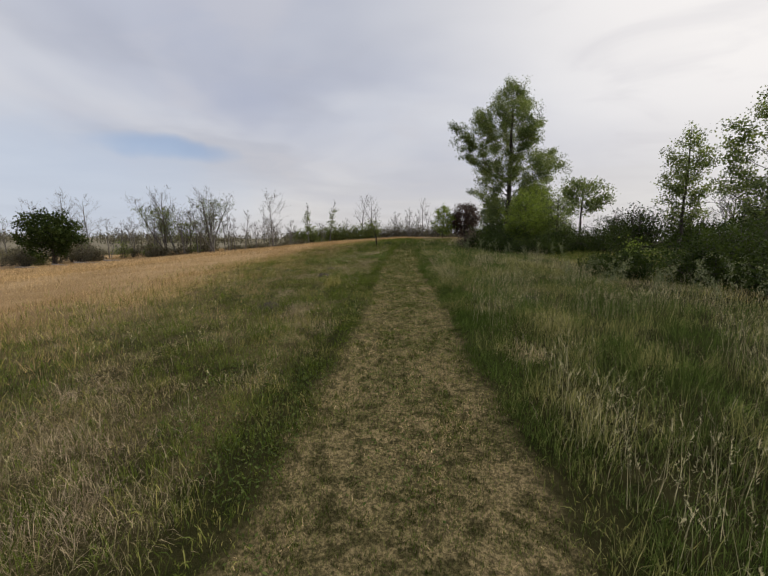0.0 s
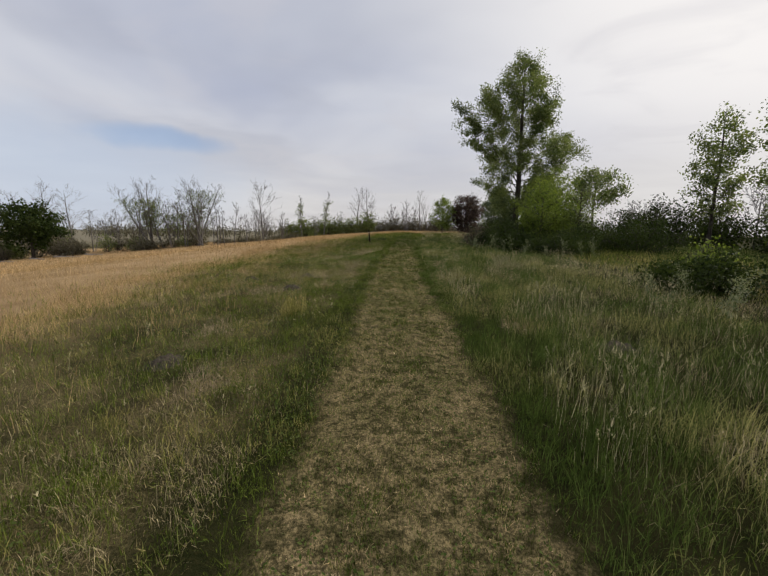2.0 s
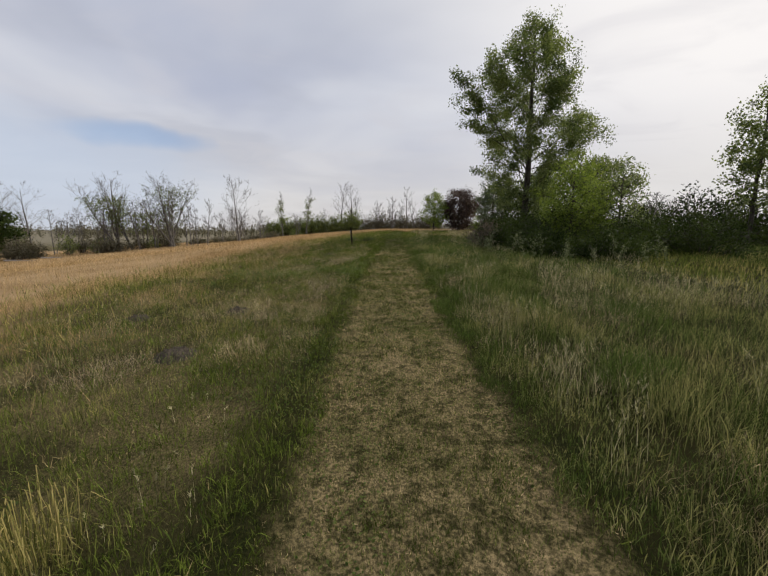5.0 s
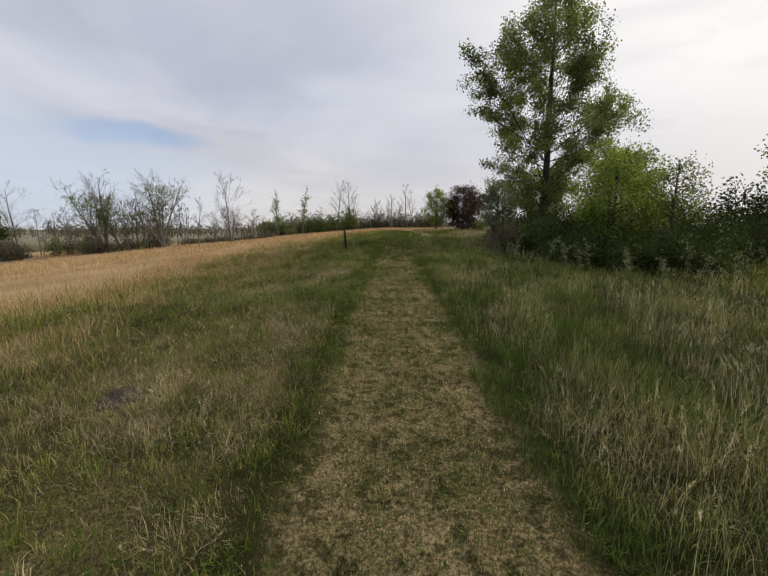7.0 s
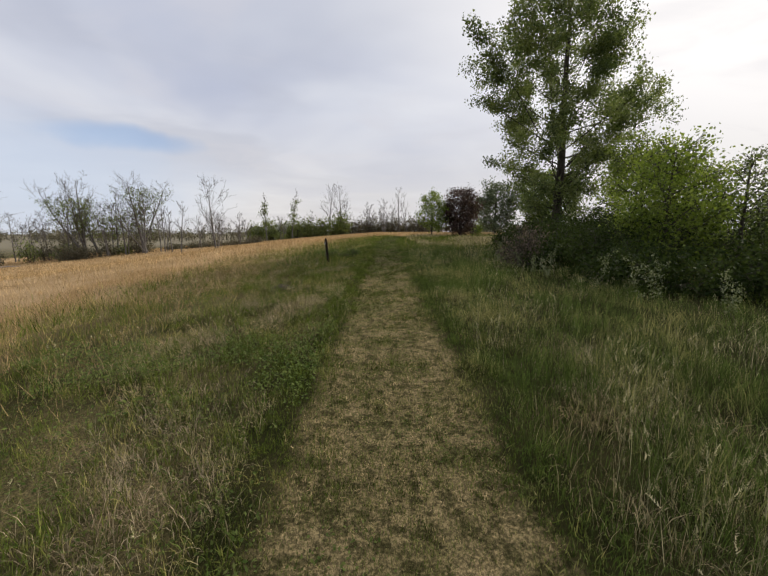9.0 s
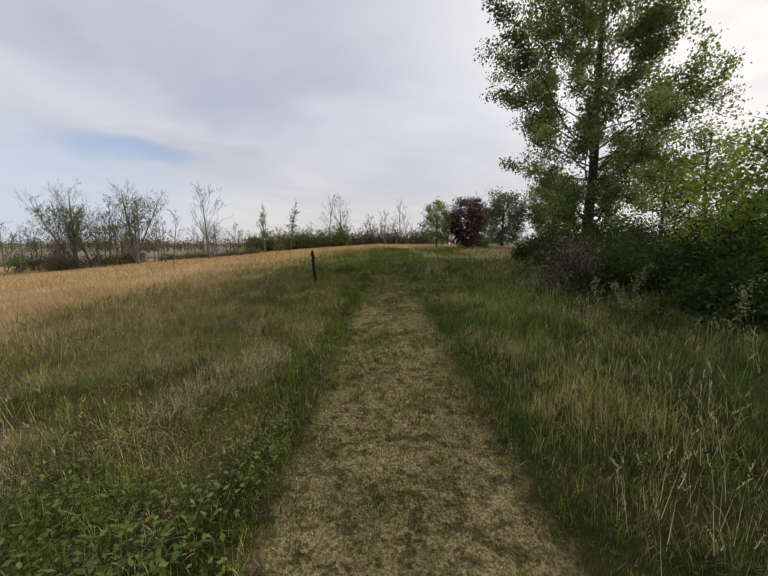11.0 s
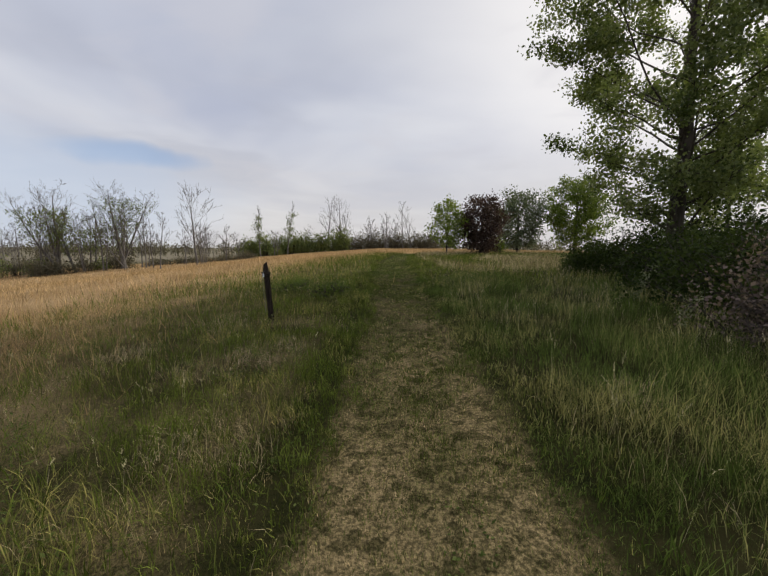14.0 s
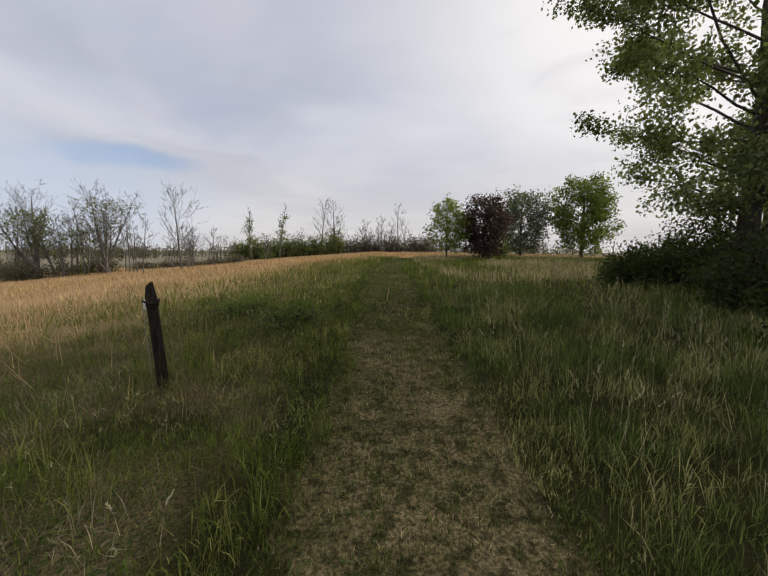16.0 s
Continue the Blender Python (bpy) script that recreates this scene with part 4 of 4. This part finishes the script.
for i, (bx, by, rx, ry, bh) in enumerate([(21.4, 35.5, 2.4, 2.0, 3.7), (26.5, 37.0, 2.6, 2.2, 3.4), (24.5, 45.0, 2.8, 2.4, 3.6), (30.0, 42.0, 3.0, 2.4, 4.0), (19.0, 47.0, 2.6, 2.0, 3.0), (24.0, 28.0, 2.6, 2.2, 2.8), (30.0, 34.0, 3.0, 2.6, 4.2), (36.0, 60.0, 4.0, 3.0, 5.0)]):
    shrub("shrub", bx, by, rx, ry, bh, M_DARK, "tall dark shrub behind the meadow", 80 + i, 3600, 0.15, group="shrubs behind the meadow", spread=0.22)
for i, (bx, by, tz) in enumerate([(24.6, 43.0, 5.6), (27.4, 33.2, 6.6), (29.0, 36.4, 6.4)]):
    bare_tree("bare_shrub", bx, by, tz, "leafless thin grey shrub between the trees", 170 + i, 0.06, stems=3, branches=8, reach=0.4, twig=0.016, group="bare shrubs")
# trees where the track ends
leafy_tree("young_tree", 6.2, 56.4, 6.5, [(0, 0.6), (0.2, 1.2), (0.5, 1.6), (0.8, 1.0), (1, 0.3)], M_BRIGHT, "slim young tree with light green leaves", 31, 0.07, 30, 0.14, 4600, bare_to=0.18, spread=0.18)
leafy_tree("plum_tree", 9.5, 57.2, 6.6, [(0, 0.9), (0.2, 1.9), (0.55, 2.25), (0.85, 1.5), (1, 0.4)], M_PLUM, "round tree with dark purple leaves", 32, 0.12, 44, 0.15, 12000, bare_to=0.08, spread=0.24)
leafy_tree("tree", 16.6, 67.0, 8.7, [(0, 1.6), (0.3, 3.0), (0.6, 3.3), (0.85, 2.2), (1, 0.7)], M_GREY, "grey-green tree beside the purple one", 33, 0.16, 44, 0.2, 10000, bare_to=0.08, spread=0.28)
leafy_tree("tree", 22.4, 65.0, 10.2, [(0, 1.0), (0.15, 2.2), (0.4, 3.6), (0.7, 3.0), (0.9, 1.9), (1, 0.7)], M_MID, "round green tree standing alone", 34, 0.2, 48, 0.2, 13000, bare_to=0.12, spread=0.28)
shrub("shrub", 12.6, 62.0, 1.0, 1.0, 1.8, M_BRIGHT, "small light green bush by the purple tree", 35, 1500, 0.12)

# half-dead and bare trees along the field
for i, (bx, by, tz, st, ln, lf, bd, tr) in enumerate([(-66.5, 98.5, 15.6, 3, (-0.12, 0), 3000, (0.1, 0.72), 0.36), (-64.0, 100, 10.0, 2, (-0.5, 0), 1300, (0.1, 0.9), 0.24), (-62.0, 101, 10.5, 2, (0.1, 0), 1700, (0.05, 0.7), 0.24),
                                                      (-54, 99, 15.6, 3, (0.02, 0), 2000, (0.15, 0.85), 0.32), (-52.5, 98, 9.0, 2, (-0.35, 0), 260, (0.3, 0.9), 0.2), (-58, 104, 9.5, 2, (0.2, 0), 500, (0.1, 0.8), 0.2)]):
    bare_tree("dying_tree", bx, by, tz, "half-dead tree with sparse green leaves", 100 + i, tr, lean=ln, stems=st, branches=17, reach=0.42, twig=0.02, leaves=int(lf * 0.7), mat=M_FAR, leaf=0.28, band=bd)
for i, (bx, by, tz, tr, br, rc, st) in enumerate([(-29.5, 82, 11.8, 0.17, 15, 0.42, 1), (-38, 86, 8.9, 0.11, 12, 0.25, 1), (-50, 99, 9.0, 0.12, 12, 0.25, 1), (-47.5, 97, 10.2, 0.13, 12, 0.25, 2), (-45, 95, 8.2, 0.12, 10, 0.2, 1), (-35, 96, 7.2, 0.11, 12, 0.5, 2),
                                                  (-11.2, 122, 16.3, 0.24, 12, 0.40, 2), (-14.6, 123, 16.6, 0.2, 12, 0.34, 1), (1.5, 122, 12.0, 0.2, 13, 0.36, 3), (6.3, 124, 15.8, 0.2, 13, 0.28, 1), (-2.5, 126, 11.0, 0.16, 12, 0.4, 2), (4.2, 125, 10.5, 0.14, 10, 0.3, 1), (8.6, 124, 11.5, 0.14, 10, 0.3, 1),
                                                  (-27.0, 88, 6.4, 0.1, 10, 0.35, 2), (-41.5, 100, 6.8, 0.1, 10, 0.3, 2), (-20, 124, 9.0, 0.12, 10, 0.3, 1), (-43, 110, 7.0, 0.1, 10, 0.3, 2), (-37, 118, 6.5, 0.1, 10, 0.35, 2),
                                                  (-114, 108, 13.5, 0.24, 13, 0.36, 2), (-106, 108, 16.5, 0.28, 14, 0.36, 3), (-99, 108, 14.5, 0.26, 14, 0.38, 2), (-127, 108, 7.5, 0.2, 12, 0.4, 2), (-90, 106, 8.0, 0.16, 12, 0.3, 2), (-84, 104, 7.0, 0.14, 12, 0.3, 2), (-76, 104, 7.8, 0.14, 12, 0.35, 2), (-71, 102, 7.0, 0.13, 12, 0.35, 2), (-60.5, 97, 11.0, 0.14, 12, 0.26, 2), (-57, 98, 12.0, 0.15, 12, 0.26, 2), (-69, 97, 11.5, 0.15, 12, 0.35, 2), (-51.5, 96, 12.0, 0.14, 12, 0.24, 1), (-80, 103, 9.0, 0.14, 12, 0.36, 3), (-33, 92, 5.6, 0.09, 10, 0.4, 2), (-24, 106, 6.5, 0.1, 10, 0.4, 2)]):
    bare_tree("bare_tree", bx, by, tz, "leafless grey tree at the field's edge", 120 + i, tr, lean=(0.03 * (i % 3 - 1), 0), branches=br, reach=rc, stems=st, twig=0.02)
for i, (bx, by, tz, lf, ln) in enumerate([(-30.5, 115, 13.8, 420, 0.0), (-24, 116, 14.6, 420, 0.06)]):
    bare_tree("dying_tree", bx, by, tz, "thin dying tree with few leaves", 160 + i, 0.15, lean=(ln, 0), branches=18, reach=0.15, leaves=lf, mat=M_FAR, leaf=0.30, band=(0.25, 0.78))
# the round willow and the brush on the lower edge of the field
leafy_tree("willow_tree", -93, 91, 7.6, [(0, 3.0), (0.25, 6.0), (0.5, 7.6), (0.75, 6.0), (1, 2.0)], M_DARK, "broad round dark green willow", 181, 0.4, 46, 0.5, 9000, bare_to=0.2, spread=0.6)
for i in range(40):
    bx = -132 + i * 1.95 + random.uniform(-0.8, 0.8)
    by = 95 + 4 * math.sin(i * 0.7) + (3 if i > 26 else 0)
    green = i % 5 == 2
    shrub("brush", bx, by, 2.6, 2.0, random.uniform(3.6, 6.2) - (1.2 if i > 30 else 0), M_FAR if green else M_BRUSH, "dull green bush at the foot of the field" if green else "grey-brown brushwood at the foot of the field", 200 + i, 800, 0.30, 14, "brush", "brush at the foot of the field", spread=0.4, airy=0.2)
for i in range(9):
    shrub("brush", -52 + i * 2.9 + random.uniform(-0.8, 0.8), 104 + random.uniform(-2, 2), 2.2, 1.8, random.uniform(0.9, 1.6), M_BRUSH, "low grey-brown brushwood behind the bare trees", 280 + i, 700, 0.26, 14, "brush", "brush at the foot of the field", spread=0.4, airy=0.2)
# hedge and woods beyond the field
for i in range(15):
    bx = -36.5 + i * 1.9 + random.uniform(-0.5, 0.5)
    shrub("hedge_bush", bx, 121 + random.uniform(-1.5, 1.5), 2.2, 2.0, random.uniform(5.6, 7.2), M_FAR, "leafy green bush of the far hedge", 230 + i, 1200, 0.32, 16, "bush", "far hedge", spread=0.4)
shrub("hedge_bush", -27, 116, 1.8, 1.6, 2.4, M_FAR, "rounded bush before the far hedge", 250, 800, 0.3, 16, "bush", spread=0.4)
for i in range(13):
    bx = -10 + i * 2.1 + random.uniform(-0.6, 0.6)
    shrub("brush", bx, 126 + random.uniform(-1.5, 1.5), 2.2, 2.0, random.uniform(4.6, 6.6), M_BRUSH, "dark leafless brush beyond the field", 260 + i, 900, 0.3, 16, "brush", "brush beyond the field", spread=0.4)


def woodland(name, x0, x1, y0, y1, n, low, high, mat, label, seed):
    """A far wood, too dense to count: many trunks with ragged crowns in one mesh."""
    r = np.random.default_rng(seed)
    b = Build()
    for i in range(n):
        px, py = r.uniform(x0, x1), r.uniform(y0, y1)
        z, h = ground_at(px, py), r.uniform(low, high)
        b.tube(np.array([[px, py, z - 0.5], [px + r.normal(0, 0.3), py, z + h * 0.5], [px + r.normal(0, 0.6), py, z + h]]), np.array([0.3, 0.2, 0.06]), 4, 0.1)
        k = 60
        d = r.normal(0, 1, (k, 3)) * np.array([1.9, 1.9, h * 0.24])
        b.leaves(np.array([px, py, z + h * 0.55]) + d, 0.9, r, np.full(k, r.uniform(0, 1)))
    return tagged(new(name, b.mesh(name, mat)), label, "woods", kind="stuff")


woodland("far_woods", -420, -130, 190, 330, 170, 5, 9, M_BRUSH, "dull brown woods beyond the fields", 301)
woodland("far_woods", -200, -40, 210, 300, 130, 5, 9, M_BRUSH, "low brown woods on the horizon", 302)
woodland("far_woods", -60, 120, 200, 300, 130, 4, 8, M_BRUSH, "low dark woods on the horizon", 303)

# fence post
post = thing("fence_post", -1.50, 30.6, "dark weathered leaning wooden fence post", "post")
r = np.random.default_rng(5)
levels = [(-0.25, 0.052), (0.0, 0.054), (0.25, 0.050), (0.55, 0.050), (0.74, 0.047), (0.80, 0.050), (0.86, 0.047), (0.93, 0.038), (0.97, 0.031)]
bm = bmesh.new()
rings = []
for z, w in levels:
    ring = []
    for k in range(10):
        a = k * math.tau / 10
        q = w * (1 + 0.10 * math.sin(3 * a + 1.1) + r.normal(0, 0.035))
        ring.append(bm.verts.new((-0.085 * z + math.cos(a) * q, 0.01 * z + math.sin(a) * q * 0.95, z + (0.03 * math.cos(a) if z > 0.95 else 0))))
    rings.append(ring)
for lo, hi in zip(rings, rings[1:]):
    for k in range(10):
        bm.faces.new((lo[k], lo[(k + 1) % 10], hi[(k + 1) % 10], hi[k]))
bm.faces.new(rings[-1])
bm.normal_update()
me = bpy.data.meshes.new("shaft")
bm.to_mesh(me)
bm.free()
child("shaft", shaded(me, M_POST), post)


def paint(name, colour, rough=0.5):
    m, n = base_material(name)
    v = n.noise(place(n), 40, 3)
    finish(n, n.mix(v, tuple(c * 0.8 for c in colour), tuple(min(c * 1.15, 1) for c in colour)), rough)
    return m


M_WHITE = paint("white_plastic", (0.75, 0.76, 0.78))
M_WIRE = paint("old_wire", (0.25, 0.24, 0.22), 0.4)


def ring_part(name, z, radius, thick, mat, label):
    b = Build()
    an = np.linspace(0, math.tau, 17)
    b.tube(np.stack([-0.085 * z + np.cos(an) * radius, np.sin(an) * radius * 0.95, z + 0.012 * np.sin(an * 2)], 1), np.full(17, thick), 6)
    return child(name, b.mesh(name, mat, True), post, label)


ring_part("wire_wrap", 0.81, 0.062, 0.013, M_POST, "dark twisted wire band")
ring_part("wire_wrap", 0.775, 0.058, 0.010, M_POST, "dark twisted wire band")
bm = bmesh.new()
bmesh.ops.create_cube(bm, size=1.0, matrix=Matrix.Translation((-0.085 * 0.79 - 0.029, -0.050, 0.79)) @ Matrix.Rotation(radians(-30), 4, "Z") @ Matrix.Diagonal((0.030, 0.014, 0.09, 1)))
bmesh.ops.bevel(bm, geom=bm.edges[:], offset=0.004, segments=2, affect="EDGES")
me = bpy.data.meshes.new("insulator")
bm.to_mesh(me)
bm.free()
child("insulator", shaded(me, M_WHITE), post, "small white plastic insulator")
b = Build()
b.tube(np.array([[-0.115, -0.04, 0.75], [-0.10, -0.05, 0.55], [-0.085, -0.052, 0.35], [-0.07, -0.048, 0.12]]), np.full(4, 0.0025), 5)
child("wire", b.mesh("wire", M_WIRE, True), post, "thin loose wire")
shrub("weed_clump", -0.8, 32.8, 0.5, 0.5, 0.30, M_WORT, "leafy green weed clump by the post", 58, 1100, 0.04, 26, "weed")
shrub("weed_clump", -2.0, 33.9, 0.7, 0.6, 0.24, M_WORT, "leafy green weed clump in the meadow", 59, 1500, 0.04, 20, "weed")

# soil mounds
for i, (mx, my, mr) in enumerate(MOUNDS):
    root = None
    bm = bmesh.new()
    bmesh.ops.create_grid(bm, x_segments=18, y_segments=18, size=mr * 1.25)
    for v in bm.verts:
        q = v.co.length / (mr * 1.25)
        v.co.z = max(0, 1 - q * q) ** 1.2 * 0.10 + 0.06 * noise.noise(Vector((v.co.x * 18 + i * 7, v.co.y * 14, 0))) - 0.03 * q
        v.co.z += ground_at(mx + v.co.x, my + v.co.y) - ground_at(mx, my)
    bmesh.ops.delete(bm, geom=[v for v in bm.verts if v.co.xy.length > mr * 1.22], context="VERTS")
    me = bpy.data.meshes.new("soil_mound")
    bm.to_mesh(me)
    bm.free()
    ob = new("soil_mound", shaded(me, M_SOIL, True))
    ob.location = (mx, my, ground_at(mx, my))
    tagged(ob, "bare grey mound of dug soil in the grass", "soil mound", "soil mounds")


# tussocks of old grass
def tussock(x, y, radius, tall, n, seed, mat, label):
    r = np.random.default_rng(seed)
    az, q = r.uniform(0, 6.283, n), np.sqrt(r.uniform(0, 1, n)) * radius * 0.9
    fx, fy = np.cos(az) * q, np.sin(az) * q
    out_ = r.uniform(0.15, 0.8, n) * radius
    h = tall * 0.7 * r.uniform(0.35, 1.0, n) * (1 - 0.55 * (out_ / radius) ** 2)
    az2 = np.where(r.uniform(0, 1, n) < 0.45, az, r.uniform(0, 6.283)) + r.normal(0, 0.7, n)
    z0 = ground_at(x, y)
    base = np.stack([fx, fy, terrain(x + fx, y + fy) - z0 - 0.01], 1)
    mid = base + np.stack([np.cos(az2) * out_ * 0.45, np.sin(az2) * out_ * 0.45, h], 1)
    tip = base + np.stack([np.cos(az2) * out_ * 1.1, np.sin(az2) * out_ * 1.1, h * r.uniform(0.4, 1.1, n)], 1)
    side = np.stack([-np.sin(az2), np.cos(az2), np.zeros(n)], 1) * 0.0017
    v = np.stack([base - side, base + side, mid + side, mid - side, tip], 1).reshape(-1, 3)
    k = (np.arange(n) * 5)[:, None]
    ob = new("grass_tussock", shaded(np_mesh("grass_tussock", v, np.concatenate([k + [0, 1, 2], k + [0, 2, 3], k + [3, 2, 4]]), np.repeat(r.uniform(0, 1, n), 5)), mat))
    ob.location = (x, y, z0)
    return tagged(ob, label, "grass tussock", "tussocks along the track")


for i, (tx, ty, tr, th) in enumerate([(2.05, 25.0, 0.36, 0.26), (2.37, 19.9, 0.32, 0.24), (2.63, 11.6, 0.34, 0.34), (2.85, 12.9, 0.30, 0.34), (2.87, 16.3, 0.36, 0.30), (3.2, 8.4, 0.36, 0.40), (2.3, 7.0, 0.28, 0.34), (2.6, 27.6, 0.3, 0.2)]):
    tussock(tx, ty, tr, th, 240, 400 + i, M_STRAW, "pale tuft of old dry grass")
for i, (tx, ty, tr, th) in enumerate([(-1.18, 12.4, 0.24, 0.62), (-1.9, 20.6, 0.40, 0.2), (-1.2, 15.0, 0.32, 0.34), (-0.9, 27.0, 0.36, 0.16), (-2.6, 6.6, 0.42, 0.2), (-1.7, 6.0, 0.36, 0.16), (-1.5, 22.8, 0.42, 0.2), (-2.9, 29.0, 0.42, 0.24)]):
    tussock(tx, ty, tr, th, 240, 420 + i, M_STRAW if i else M_PALE, "flattened tuft of straw-coloured grass" if i else "upright tuft of pale green grass")


# weeds with pale leaves before the shrubs
def weed(seed, tall):
    r = np.random.default_rng(seed)
    root = new("weed")
    st, lf = Build(), Build()
    line = bent(r, (0, 0, -0.02), (r.normal(0, 0.1), r.normal(0, 0.1), 1), tall, 6, 0.07)
    st.tube(line, np.linspace(0.004, 0.002, 7), 4)
    p = []
    for i in range(5):
        q = line[2 + i % 5]
        tw = bent(r, q, (math.cos(i * 2.4), math.sin(i * 2.4), 1.1), tall * 0.28, 3, 0.1)
        st.tube(tw, np.linspace(0.0025, 0.0015, 4), 3)
        p.append(tw)
    p = np.concatenate(p + [line[2:]])
    pick = r.integers(0, len(p), 170)
    lf.leaves(p[pick] + r.normal(0, 0.035, (170, 3)), 0.032, r)
    child("stem", st.mesh("stem", M_HERB, True), root)
    child("foliage", lf.mesh("foliage", M_WEED), root)
    return tagged(root, "leafy weed with pale grey-green leaves", "weed", "weeds before the shrubs")


kinds = [weed(500 + i, t) for i, t in enumerate((0.55, 0.7, 0.85))]
spots = [(7.4, 12.4), (6.9, 12.9), (7.9, 11.9), (8.4, 12.0), (6.6, 13.6), (8.9, 11.7), (6.2, 12.3), (7.0, 11.5), (6.1, 23.9), (7.4, 22.9), (8.7, 22.3), (5.2, 24.6), (4.9, 27.0), (5.6, 23.5), (8.3, 23.2), (4.7, 29.6), (5.2, 31.2), (9.3, 22.6), (5.0, 28.3), (6.7, 23.1), (5.7, 11.7), (6.5, 11.0), (7.5, 11.2), (8.2, 11.1), (7.7, 12.7), (6.5, 12.5), (8.7, 10.9), (7.3, 10.4), (5.4, 12.8), (8.0, 10.3), (9.0, 10.2), (6.0, 13.2), (5.2, 23.2), (6.3, 22.7), (7.9, 22.3), (4.6, 25.6), (4.9, 26.2), (9.0, 21.8)]
for i, (wx, wy) in enumerate(spots):
    m = pose(wx, wy, ground_at(wx, wy), 0, 0, i * 77)
    if i < 3:
        kinds[i].matrix_basis = m
    else:
        copy_thing(kinds[i % 3], m)

# bleached logs along the foot of the field
for i, (lx, ly, ang, ln) in enumerate([(-77, 84, 10, 6), (-82, 82, -8, 5), (-72, 86, 20, 4), (-88, 80, 5, 6)]):
    b = Build()
    rr = np.random.default_rng(600 + i)
    c, s_ = math.cos(radians(ang)), math.sin(radians(ang))
    pts = np.array([[c * ln * (k / 6 - 0.5), s_ * ln * (k / 6 - 0.5), 0.25 + rr.normal(0, 0.05)] for k in range(7)])
    b.tube(pts, np.linspace(0.16, 0.07, 7), 8)
    root = thing("fallen_log", lx, ly, "bleached fallen log in the dry grass", "log", group="fallen logs")
    child("trunk", b.mesh("trunk", M_LOG, True), root)
